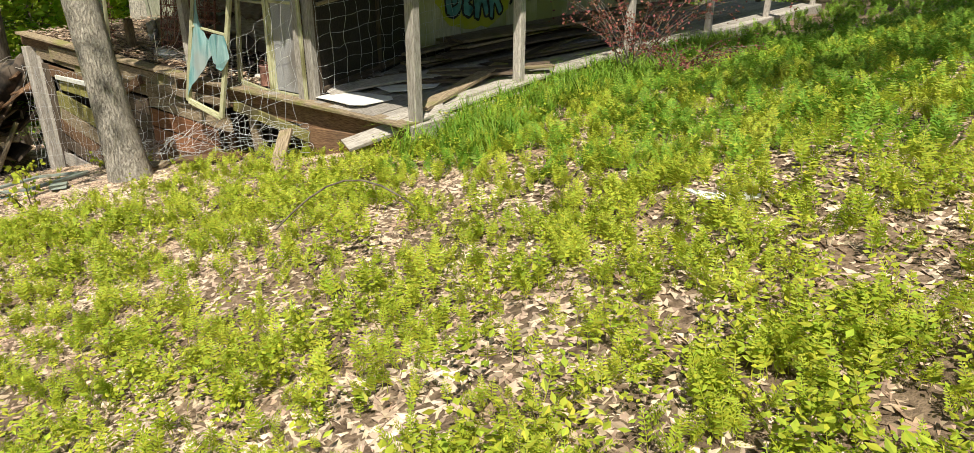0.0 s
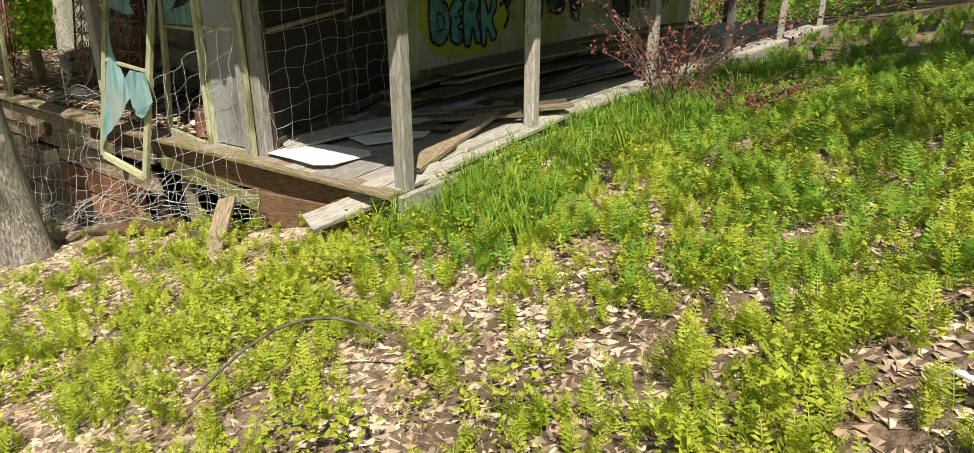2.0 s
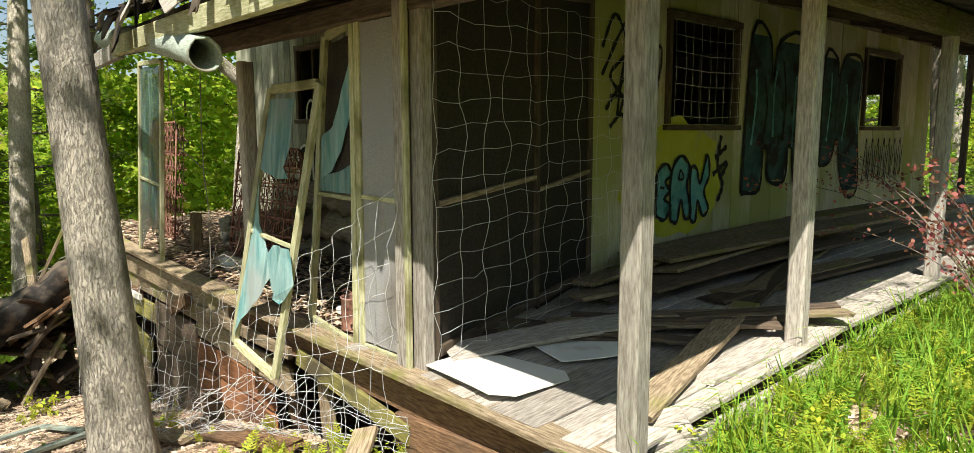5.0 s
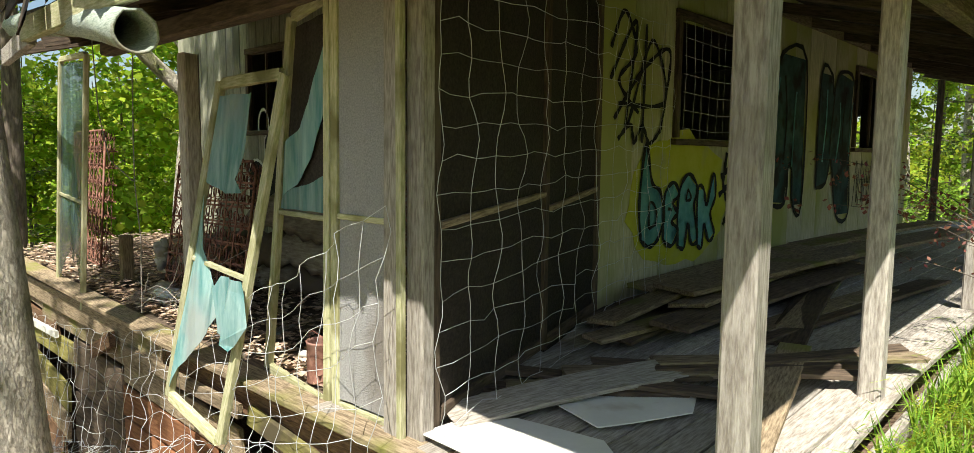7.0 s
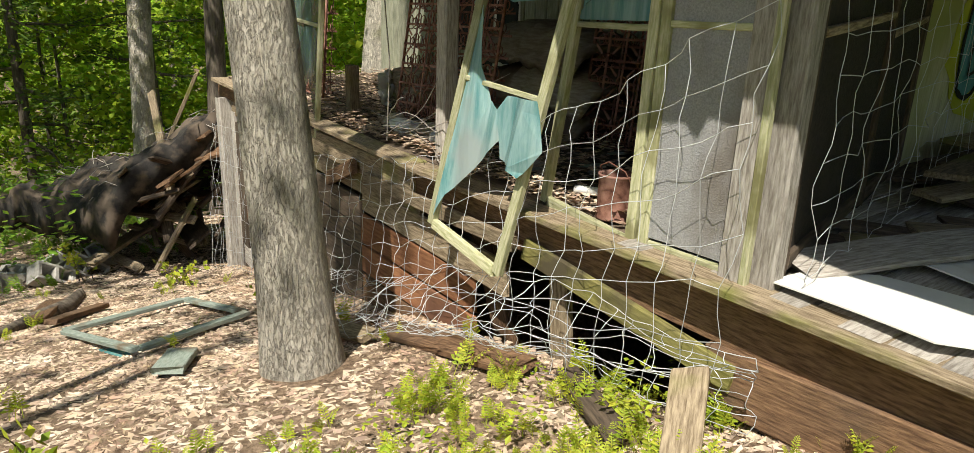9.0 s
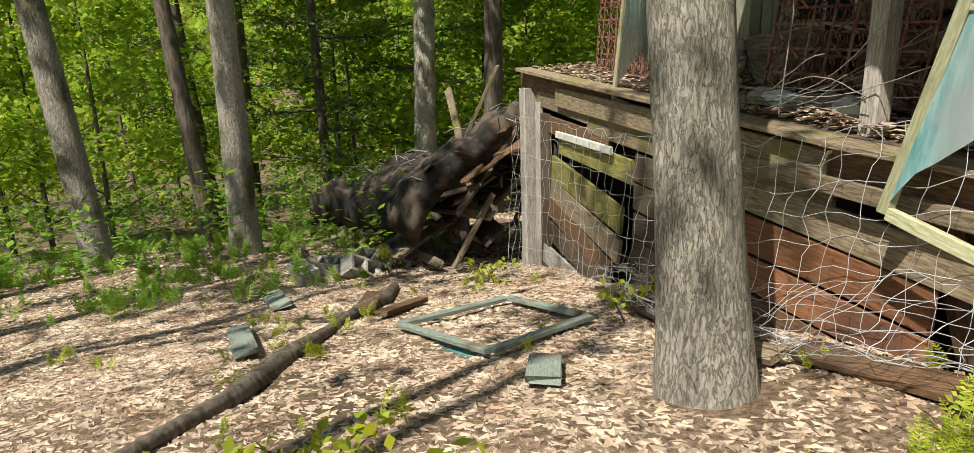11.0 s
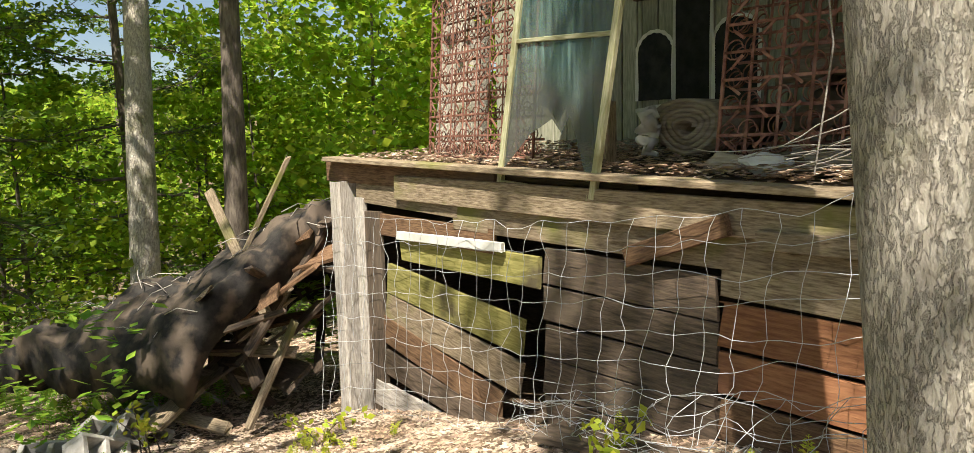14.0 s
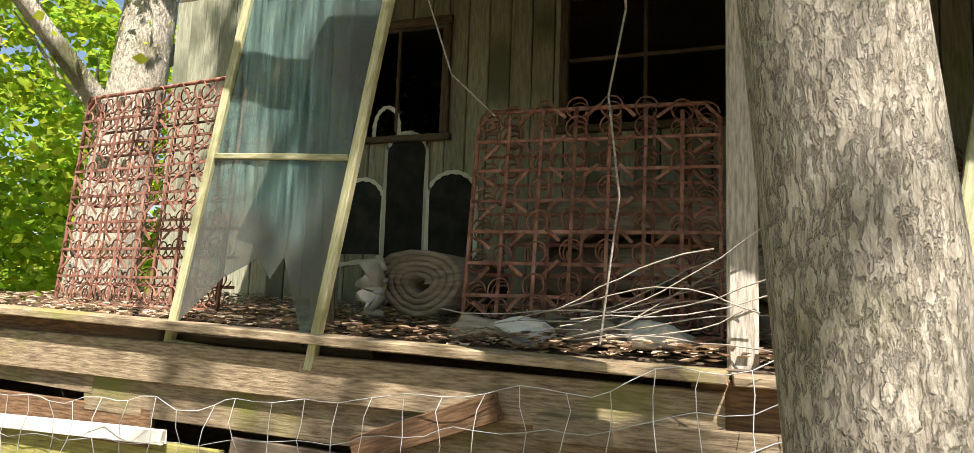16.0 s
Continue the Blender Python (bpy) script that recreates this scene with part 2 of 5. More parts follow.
def board(name, p0, p1, width, thick, mat, parent=None, normal=(0, 0, 1), label="", ragged=0.01, bow=0.0):
    """A plank from p0 to p1; its width lies across, its thickness along normal; chamfered, with ragged ends."""
    p0, p1 = Vector(p0), Vector(p1)
    ax = (p1 - p0).normalized()
    nz = Vector(normal)
    nz = (nz - ax * nz.dot(ax)).normalized()
    ny = nz.cross(ax)
    length, c = (p1 - p0).length, min(thick, width) * 0.12
    rings, n = [], 4
    section = [(-width / 2 + c, -thick / 2), (width / 2 - c, -thick / 2), (width / 2, -thick / 2 + c), (width / 2, thick / 2 - c),
               (width / 2 - c, thick / 2), (-width / 2 + c, thick / 2), (-width / 2, thick / 2 - c), (-width / 2, -thick / 2 + c)]
    verts, faces = [], []
    for i in range(n + 1):
        u = i / n
        for y, z in section:
            x = (u - 0.5) * length
            if i in (0, n):
                x += rng.uniform(-1, 1) * ragged
            verts.append((x, y + rng.uniform(-1, 1) * 0.0015, z + bow * (1 - (2 * u - 1) ** 2)))
    for i in range(n):
        for j in range(8):
            k = (j + 1) % 8
            faces.append((i * 8 + j, i * 8 + k, i * 8 + 8 + k, i * 8 + 8 + j))
    faces.append(tuple(range(7, -1, -1)))
    faces.append(tuple(range(n * 8, n * 8 + 8)))
    mid = (p0 + p1) / 2
    m = Matrix(((ax.x, ny.x, nz.x, mid.x), (ax.y, ny.y, nz.y, mid.y), (ax.z, ny.z, nz.z, mid.z), (0, 0, 0, 1)))
    return from_lists(name, verts, faces, mat, parent, label, m=m)


def box(name, lo, hi, mat, parent=None, label=""):
    lo, hi = Vector(lo), Vector(hi)
    d = hi - lo
    long_x = d.x >= d.y
    if d.z > max(d.x, d.y):
        c = (lo + hi) / 2
        return board(name, (c.x, c.y, lo.z), (c.x, c.y, hi.z), d.y, d.x, mat, parent, (1, 0, 0), label, 0.003)
    c = (lo + hi) / 2
    if long_x:
        return board(name, (lo.x, c.y, c.z), (hi.x, c.y, c.z), d.y, d.z, mat, parent, (0, 0, 1), label, 0.003)
    return board(name, (c.x, lo.y, c.z), (c.x, hi.y, c.z), d.x, d.z, mat, parent, (0, 0, 1), label, 0.003)


def tube_into(verts, faces, pts, radii, sides=5, rough=0.0):
    """Adds a round tapered tube along pts to the lists."""
    pts = [Vector(p) for p in pts]
    base = len(verts)
    ref = Vector((0.31, 0.87, 0.12))
    for i, p in enumerate(pts):
        d = (pts[min(i + 1, len(pts) - 1)] - pts[max(i - 1, 0)]).normalized()
        a = d.cross(ref)
        if a.length < 0.1:
            a = d.cross(Vector((1, 0, 0)))
        a.normalize()
        b = d.cross(a)
        r = radii[i] if not isinstance(radii, (int, float)) else radii
        for j in range(sides):
            w = 2 * math.pi * j / sides
            k = r * (1 + (rng.uniform(-rough, rough) if rough else 0))
            verts.append(tuple(p + (a * math.cos(w) + b * math.sin(w)) * k))
    for i in range(len(pts) - 1):
        for j in range(sides):
            k = (j + 1) % sides
            faces.append((base + i * sides + j, base + i * sides + k, base + (i + 1) * sides + k, base + (i + 1) * sides + j))
    return verts, faces


def tubes(name, lines, radius, mat, parent=None, label="", sides=4, smooth=True):
    v, f = [], []
    for pts in lines:
        tube_into(v, f, pts, radius, sides)
    return from_lists(name, v, f, mat, parent, label, smooth)


# ---- ground ----
GX = [-600, -300, -130, -60, -25, -15, -11.8, -9.2, -7.4, -6, -4.5, -3, -1.6, -0.8, 0, 4, 20, 120, 600]
GZ = [34, 13, -9, -9, -4.6, -2.2, -1.78, -1.18, -0.78, -0.5, -0.3, -0.05, 0.2, 0.46, 0.62, 1.5, 4, 15, 60]


def gz(x, y):
    x, y = np.asarray(x, float), np.asarray(y, float)
    s = np.clip((x + 6) / 2, 0, 1)
    s = s * s * (3 - 2 * s)
    z = np.interp(x, GX, GZ) + s * 0.12 * np.clip(y - 2.6, -5, 2.6)
    z = z + 0.025 * np.sin(2.3 * x + 1.1 * y) * np.cos(1.9 * y - 0.7 * x) + 0.015 * np.sin(6.1 * x) * np.sin(5.3 * y + 1)
    # hollow dug under the porch corner so the void there falls dark
    z = z - 0.75 * np.clip((y - 4.13) / 0.2, 0, 1) * np.clip((6.3 - y) / 0.2, 0, 1) * np.clip((x + 7.6) / 0.3, 0, 1) * np.clip((-4.9 - x) / 0.3, 0, 1)
    far = np.clip((np.hypot(x + 5, y - 3) - 30) / 60, 0, 1)
    return z + far * 2.5 * np.sin(x * 0.031 + 1) * np.cos(y * 0.027)


def g1(x, y):
    return float(gz(x, y))


gxs = np.unique(np.concatenate([np.linspace(-18, 6, 240), np.linspace(-60, 30, 90), np.linspace(-600, 600, 60)]))
gys = np.unique(np.concatenate([np.linspace(-5, 18, 230), np.linspace(-40, 60, 90), np.linspace(-600, 600, 60)]))
XX, YY = np.meshgrid(gxs, gys, indexing="ij")
gv = np.stack([XX, YY, gz(XX, YY)], -1).reshape(-1, 3)
ii = np.arange(len(gxs) * len(gys)).reshape(len(gxs), len(gys))
gq = np.stack([ii[:-1, :-1], ii[1:, :-1], ii[1:, 1:], ii[:-1, 1:]], -1).reshape(-1, 4)
ground = tagged(from_arrays("ground", gv, gq, M_SOIL), "sloping forest floor covered with dry leaves and ferns", "ground", kind="structure")
ground.data.polygons.foreach_set("use_smooth", [True] * len(ground.data.polygons))

# ---- house: deck, walls, roof ----
FY, WX, SY = 4.135, -5.83, 6.12     # front face, east house wall, south house wall


def dz(y):
    """Height of the sagging deck."""
    return 0.17 + 0.05 * min(max(y - FY, 0), 2.0)


deck = tagged(new("floor"), "weathered porch floor of loose grey planks", "floor", kind="structure")
# deck planks of the east porch run along it
x, k = -3.98, 0
while x > -5.9:
    w = rng.uniform(0.125, 0.15)
    y0, y1 = FY - 0.1, 8.6
    board("plank", (x - w / 2, y0, dz(y0) - 0.012 + rng.uniform(-.006, .004)), (x - w / 2, SY, dz(SY) - 0.012), w - 0.008, 0.028, M_GREY, deck)
    board("plank", (x - w / 2, SY + .01, dz(SY) - 0.012 + rng.uniform(-.006, .004)), (x - w / 2, 11.5, dz(11) - 0.012), w - 0.008, 0.028, M_GREY, deck)
    board("plank", (x - w / 2, 11.51, dz(11) - 0.012 + rng.uniform(-.006, .004)), (x - w / 2, 16.6, dz(11) - 0.012), w - 0.008, 0.028, M_GREY, deck)
    x -= w
    k += 1
# planks of the south porch, in dark wood for the shade inside
y = FY + 0.02
while y < SY - 0.05:
    w = rng.uniform(0.13, 0.16)
    for a, b in ((-11.9, -8.9), (-8.89, -5.9)):
        board("plank", (a, y + w / 2, dz(y) - 0.01 + (0.12 if a < -9 else 0.04) * 0.6 + rng.uniform(-.006, .004)), (b, y + w / 2, dz(y) - 0.01), w - 0.008, 0.028, M_DARK, deck)
    y += w

rim = tagged(new("trim"), "long weathered rim boards under the porch edge", "rim board", kind="structure")
board("board", (-11.8, FY - 0.05, 0.3), (-7.6, FY - 0.06, 0.17), 0.16, 0.035, M_TAN, rim, label="mossy edge plank")
board("board", (-7.58, FY - 0.06, 0.165), (-3.95, FY - 0.08, 0.155), 0.17, 0.03, M_TAN, rim)
board("board", (-11.9, FY - 0.02, 0.2), (-9.9, FY - 0.02, 0.16), 0.16, 0.035, M_BROWN, rim, (0, 1, 0))
board("board", (-10.9, FY - 0.055, 0.1), (-7.6, FY - 0.055, 0.04), 0.17, 0.04, M_TAN, rim, (0, 1, 0))
board("board", (-7.7, FY - 0.03, 0.05), (-3.95, FY - 0.03, 0.02), 0.22, 0.045, M_BROWN, rim, (0, 1, 0))
board("board", (-8.2, FY - 0.1, -0.03), (-6.55, FY - 0.11, -0.02), 0.08, 0.03, M_TAN, rim, (0, 1, 0))
board("board", (-5.42, FY - 0.06, -0.2), (-4.0, FY - 0.06, -0.12), 0.24, 0.04, M_BROWN, rim, (0, 1, 0))
board("board", (-6.5, FY - 0.08, -0.03), (-5.3, FY - 0.08, -0.17), 0.11, 0.03, M_MOSS, rim, (0, 1, 0))
board("board", (-3.93, FY - 0.1, 0.05), (-3.95, 9.5, 0.17), 0.2, 0.045, M_GREY, rim, (1, 0, 0))
board("board", (-3.95, 9.52, 0.17), (-3.95, 16.5, 0.17), 0.2, 0.045, M_GREY, rim, (1, 0, 0))

# skirt of rough boards below the deck
skirt = tagged(new("wall_front"), "rough plank skirt below the porch, boards slipping off", "plank wall", kind="structure")
board("corner_post", (-11.64, FY - 0.03, -2.0), (-11.64, FY - 0.03, 0.12), 0.2, 0.14, M_GREY, skirt, (1, 0, 0))
board("board", (-11.45, FY - 0.02, -1.95), (-11.43, FY - 0.02, 0.0), 0.12, 0.04, M_GREY, skirt, (0, 1, 0), "pale grey upright board")
board("board", (-11.26, FY - 0.02, -1.95), (-11.26, FY - 0.02, -0.1), 0.2, 0.04, M_DARK, skirt, (0, 1, 0))
rows = [(-11.5, -10.25, 0.05, -0.0, 0.17, M_TAN), (-10.3, -7.6, -0.07, -0.13, 0.17, M_TAN), (-11.45, -9.9, -0.18, -0.2, 0.17, M_BROWN),
        (-10.9, -9.55, -0.33, -0.35, 0.2, M_MOSS), (-11.1, -9.69, -0.58, -0.76, 0.24, M_MOSS), (-11.15, -9.7, -0.8, -1.02, 0.22, M_TAN),
        (-11.3, -9.9, -0.95, -1.25, 0.22, M_BROWN), (-11.4, -9.9, -1.2, -1.42, 0.2, M_DARK), (-11.3, -10.1, -1.5, -1.6, 0.22, M_GREY),
        (-9.5, -8.42, -0.3, -0.33, 0.22, M_DARK), (-9.5, -8.42, -0.52, -0.54, 0.21, M_DARK), (-9.5, -8.42, -0.74, -0.75, 0.21, M_DARK),
        (-9.5, -8.42, -0.95, -0.96, 0.22, M_DARK), (-9.5, -8.42, -1.17, -1.18, 0.22, M_DARK), (-9.5, -8.42, -1.4, -1.4, 0.22, M_DARK),
        (-8.4, -6.7, -0.22, -0.27, 0.2, M_TAN), (-8.4, -7.0, -0.44, -0.47, 0.22, M_RED), (-8.4, -7.0, -0.67, -0.69, 0.21, M_RED),
        (-8.4, -7.0, -0.89, -0.9, 0.21, M_BROWN), (-8.4, -7.2, -1.08, -1.1, 0.16, M_RED)]
for a, b, za, zb, w, mt in rows:
    o = rng.uniform(-0.012, 0.012)
    board("board", (a, FY - 0.02 + o, za), (b, FY - 0.02 - o, zb), w - 0.012, 0.03, mt, skirt, (0, 1, 0), ragged=0.02)
board("board", (-7.05, FY + 0.05, -0.1), (-6.85, FY + 0.12, -0.75), 0.16, 0.05, M_BROWN, skirt, (0, 1, 0))
board("prop", (-6.25, FY + 0.04, -1.2), (-6.33, FY + 0.0, -0.03), 0.12, 0.05, M_TAN, skirt, (0, 1, 0), "short prop under the deck")
board("brace", (-8.9, FY - 0.07, -0.18), (-8.33, FY - 0.12, 0.03), 0.1, 0.04, M_BROWN, skirt, (0, 1, 0), "slanting brace nailed to the skirt")
board("strip", (-10.9, FY - 0.06, -0.24), (-9.8, FY - 0.07, -0.22), 0.06, 0.03, M_WHITEPAINT, skirt, (0, 1, 0), "white painted strip")
# dark panels behind the skirt stand in for the crawl space's shade
dark = tagged(new("wall_crawlspace"), "dark panels standing in for the shade below the porch", "wall", kind="structure")
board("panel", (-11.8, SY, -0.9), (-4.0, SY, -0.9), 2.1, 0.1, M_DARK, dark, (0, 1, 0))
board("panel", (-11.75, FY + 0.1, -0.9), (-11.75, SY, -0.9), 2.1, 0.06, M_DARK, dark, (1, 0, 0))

# walls
def wall_boards(parent, name, mat, along, fixed, a, b, z0, z1, holes, step, thick, outward):
    """Upright boards side by side, cut round the holes (a0, a1, z0, z1)."""
    u = a
    while u < b - 0.01:
        v = min(u + step, b)
        for h in holes:
            if u < h[0] - 0.001 < v:
                v = h[0]
            if u < h[1] - 0.001 < v:
                v = h[1]
        spans = [(z0, z1)]
        for h in holes:
            if u >= h[0] - 0.002 and v <= h[1] + 0.002:
                spans = [(z0, h[2]), (h[3], z1)]
        for s0, s1 in spans:
            o = rng.uniform(-0.003, 0.003)
            c = (u + v) / 2
            if along == "y":
                board(name, (fixed + o, c, s0), (fixed + o, c, s1), v - u - 0.006, thick, mat, parent, (1, 0, 0), ragged=0.001)
            else:
                board(name, (c, fixed + o, s0), (c, fixed + o, s1), v - u - 0.006, thick, mat, parent, (0, 1, 0), ragged=0.001)
        u = v


east = tagged(new("wall_east"), "yellow-green stained plank siding with graffiti", "wall", kind="structure")
east_holes = [(7.06, 8.18, 1.45, 2.31), (11.3, 12.5, 1.45, 2.33)]
M_SIDE_LOCAL = material("algae_plank_siding", (0.42, 0.4, 0.26), (0.62, 0.59, 0.42), 3, GRAIN, c3=(0.36, 0.37, 0.13), c3_at=0.5, c3_scale=0.8, bump=0.25, vary=0.08)
M_BACK_LOCAL = material("grey_green_planks", (0.2, 0.21, 0.155), (0.36, 0.36, 0.28), 4, GRAIN, c3=(0.13, 0.14, 0.1), c3_at=0.6, vary=0.18)
wall_boards(east, "siding_board", M_SIDE_LOCAL, "y", WX, SY - 0.02, 13.9, 0.1, 2.8, east_holes, 0.4, 0.05, 1)
south = tagged(new("wall_south"), "grey-green upright plank wall behind the porch", "wall", kind="structure")
south_holes = [(-10.25, -9.5, 1.55, 2.34), (-8.65, -7.6, 1.55, 2.42)]
wall_boards(south, "wall_board", M_BACK_LOCAL, "x", SY, -12.0, WX - 0.03, 0.1, 2.8, south_holes, 0.155, 0.05, 1)
west = tagged(new("wall_west"), "plain plank wall of the house", "wall", kind="structure")
wall_boards(west, "wall_board", M_BACK_LOCAL, "y", -12.0, SY + 0.03, 13.9, -1.9, 2.8, [], 0.6, 0.05, 1)
north = tagged(new("wall_north"), "plain plank wall of the house", "wall", kind="structure")
wall_boards(north, "wall_board", M_BACK_LOCAL, "x", 13.9, -12.0, WX, -1.0, 2.8, [(-6.8, -6.45, 1.45, 1.95)], 0.6, 0.05, 1)
# floor indoors; the rooms' dimness is put into its colour
room = tagged(new("floor_indoors"), "bare floor inside the house, coloured dark for dim rooms", "floor", kind="structure")
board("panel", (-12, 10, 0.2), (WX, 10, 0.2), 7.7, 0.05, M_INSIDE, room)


def window_in(name, ax, fixed, a0, a1, z0, z1, side, label, bars=(1, 1)):
    w = tagged(new(name), label, "window", kind="structure")
    def bd(n, p, q, wd, th, mt, lb=""):
        if ax == "y":
            board(n, (fixed + side * 0.03, p[0], p[1]), (fixed + side * 0.03, q[0], q[1]), wd, th, mt, w, (1, 0, 0), lb, 0.002)
        else:
            board(n, (p[0], fixed + side * 0.03, p[1]), (q[0], fixed + side * 0.03, q[1]), wd, th, mt, w, (0, 1, 0), lb, 0.002)
    bd("window_frame", (a0, z0 - 0.0), (a0, z1), 0.06, 0.06, M_DARK)
    bd("window_frame", (a1, z0 - 0.0), (a1, z1), 0.06, 0.06, M_DARK)
    bd("window_frame", (a0 - .035, z1 + .03), (a1 + .035, z1 + .03), 0.06, 0.065, M_DARK)
    bd("window_sill", (a0 - .05, z0 - .03), (a1 + .05, z0 - .03), 0.045, 0.09, M_DARK)
    for i in range(1, bars[0] + 1):
        u = a0 + (a1 - a0) * i / (bars[0] + 1)
        bd("window_bar", (u, z0 + .02), (u, z1 - .02), 0.025, 0.03, M_DARK)
    for i in range(1, bars[1] + 1):
        u = z0 + (z1 - z0) * i / (bars[1] + 1)
        bd("window_bar", (a0 + .035, u), (a1 - .035, u), 0.025, 0.028, M_DARK)
    return w


w1 = window_in("window_1", "y", WX, 7.06, 8.18, 1.45, 2.31, 1, "dark open window covered with wire mesh", (0, 0))
mesh_lines = [[(WX + 0.075, 7.1 + i * 0.13 + rng.uniform(-.01, .01), 1.47), (WX + 0.085, 7.1 + i * .13 + rng.uniform(-.02, .02), 1.9), (WX + 0.075, 7.1 + i * 0.13, 2.29)] for i in range(9)]
mesh_lines += [[(WX + 0.078, 7.08, 1.52 + i * 0.13), (WX + 0.088, 7.6, 1.5 + i * 0.13), (WX + 0.078, 8.16, 1.52 + i * .13)] for i in range(6)]
tubes("wire_mesh", mesh_lines, 0.0022, M_WIRE, w1)
window_in("window_2", "y", WX, 11.3, 12.5, 1.45, 2.33, 1, "empty dark window with daylight beyond", (1, 0))
window_in("window_3", "x", SY, -10.25, -9.5, 1.55, 2.34, -1, "broken dark sash window in the plank wall", (1, 0))
window_in("window_4", "x", SY, -8.65, -7.6, 1.55, 2.42, -1, "dark paned window with brown frame", (1, 1))

# roof: two lean-to slopes hipped at the corner, thick edge, tar covered
EZ, EO = 2.16, 0.30
ex, ey = -4.02 + EO + 0.15, FY - 0.66
roof = tagged(new("roof"), "sagging tar-paper porch roof, edge rotten", "roof", kind="structure")
ceil = tagged(new("ceiling"), "ceiling sheet darkened for the shade under the roof", "ceiling", kind="structure")


def slab(name, quads, thick, mat, parent):
    v, f = [], []
    for q in quads:
        b = len(v)
        v += [Vector(p) for p in q] + [Vector(p) + Vector((0, 0, thick)) for p in q]
        n = len(q)
        f.append(tuple(b + i for i in reversed(range(n))))
        f.append(tuple(b + n + i for i in range(n)))
        for i in range(n):
            j = (i + 1) % n
            f.append((b + i, b + j, b + n + j, b + n + i))
    return from_lists(name, v, f, mat, parent)


rise = 0.29
zc = EZ + rise * 2.45
slab("roof_slope", [[(ex, ey, EZ - .11), (ex, 16.8, EZ + .1), (WX - 0.3, 16.8, zc + .1), (WX - 0.3, SY + 0.15, zc)]], 0.07, M_TAR, roof)
slab("roof_slope", [[(-9.0, ey + 0.5, EZ - .02), (-7.9, ey + 0.1, EZ - .12), (ex, ey, EZ - .11), (WX - 0.3, SY + 0.15, zc), (-10.4, SY + 0.15, zc), (-10.3, ey + 1.0, EZ + .13)]], 0.07, M_TAR, roof)
slab("roof_slope", [[(-12.3, SY - 0.0, zc + .08), (WX - 0.25, SY, zc + .08), (WX - 0.25, 10, zc + 1.2), (-12.3, 10, zc + 1.2)],
                    [(-12.3, 10, zc + 1.2), (WX - 0.25, 10, zc + 1.2), (WX - .25, 14.2, zc + .1), (-12.3, 14.2, zc + .1)]], 0.08, M_TAR, roof)
# ceiling sheet in dark wood, shade put into its colour
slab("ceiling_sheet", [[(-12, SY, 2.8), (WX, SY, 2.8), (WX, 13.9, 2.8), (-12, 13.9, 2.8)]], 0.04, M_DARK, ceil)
# ragged strips of roofing along the rotten edge
for i in range(17):
    xx = -8.2 + i * 0.27
    drop = rng.uniform(-0.02, 0.05)
    board("roof_strip", (xx, ey - rng.uniform(0, .08), EZ + drop - (0.12 if xx < -10 else 0)), (xx + rng.uniform(-.1, .1), ey + 0.9, EZ + 0.07 + .9 * rise + .03),
          0.3, 0.02, M_TAR if rng.random() < 0.6 else M_GREY, roof, ragged=0.05)
r7 = random.Random(9)
for i in range(15):
    xx = -8.3 + i * 0.24 + r7.uniform(-.1, .1)
    hang = r7.uniform(.03, .2) * (1.0 if i < 11 else .5)
    board("torn_roofing", (xx, ey - .03 + r7.uniform(-.02, .02), EZ + .02), (xx + r7.uniform(-.06, .1), ey - .075 - r7.uniform(0, .03), EZ + .0 - hang), r7.uniform(.08, .26), 0.012, (M_TAR, M_GREY, M_TAR)[i % 3], roof, (0, 1, .2), ragged=.05)
beams = tagged(new("beam"), "stained beams along the porch eaves", "beam", kind="structure")
board("fascia", (-8.0, FY - 0.62, EZ - 0.17), (-3.65, FY - 0.62, EZ - 0.16), 0.13, 0.05, M_FRAME, beams, (0, 1, 0), "pale green-stained fascia")
board("fascia", (-9.9, FY - 0.3, EZ - 0.12), (-8.03, FY - 0.58, EZ - 0.18), 0.13, 0.05, M_GREY, beams, (0, 1, 0), "broken end of the fascia")
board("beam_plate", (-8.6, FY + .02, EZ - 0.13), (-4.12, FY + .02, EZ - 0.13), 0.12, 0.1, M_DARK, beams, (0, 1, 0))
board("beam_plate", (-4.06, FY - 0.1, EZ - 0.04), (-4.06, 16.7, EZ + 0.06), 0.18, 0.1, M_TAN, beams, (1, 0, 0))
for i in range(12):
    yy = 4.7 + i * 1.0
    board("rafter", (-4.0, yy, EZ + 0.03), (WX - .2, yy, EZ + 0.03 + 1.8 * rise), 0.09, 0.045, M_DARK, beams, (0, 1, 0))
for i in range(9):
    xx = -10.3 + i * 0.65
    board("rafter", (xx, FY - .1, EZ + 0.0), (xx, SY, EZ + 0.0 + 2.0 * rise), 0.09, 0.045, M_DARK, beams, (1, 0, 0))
board("trim_board", (WX + .04, SY + .02, 2.66), (WX + .04, 13.9, 2.66), 0.12, 0.03, M_TAN, beams, (1, 0, 0))


# porch posts: square, checked grey wood
def porch_post(x, y, z0, z1, mat=M_GREY, w=0.095, label="square weathered grey porch post", lean=(0, 0)):
    p = board("porch_post", (x, y, z0), (x + lean[0], y + lean[1], z1), w, w, mat, None, (1, 0, 0), ragged=0.004)
    return tagged(p, label, "post", "porch posts")


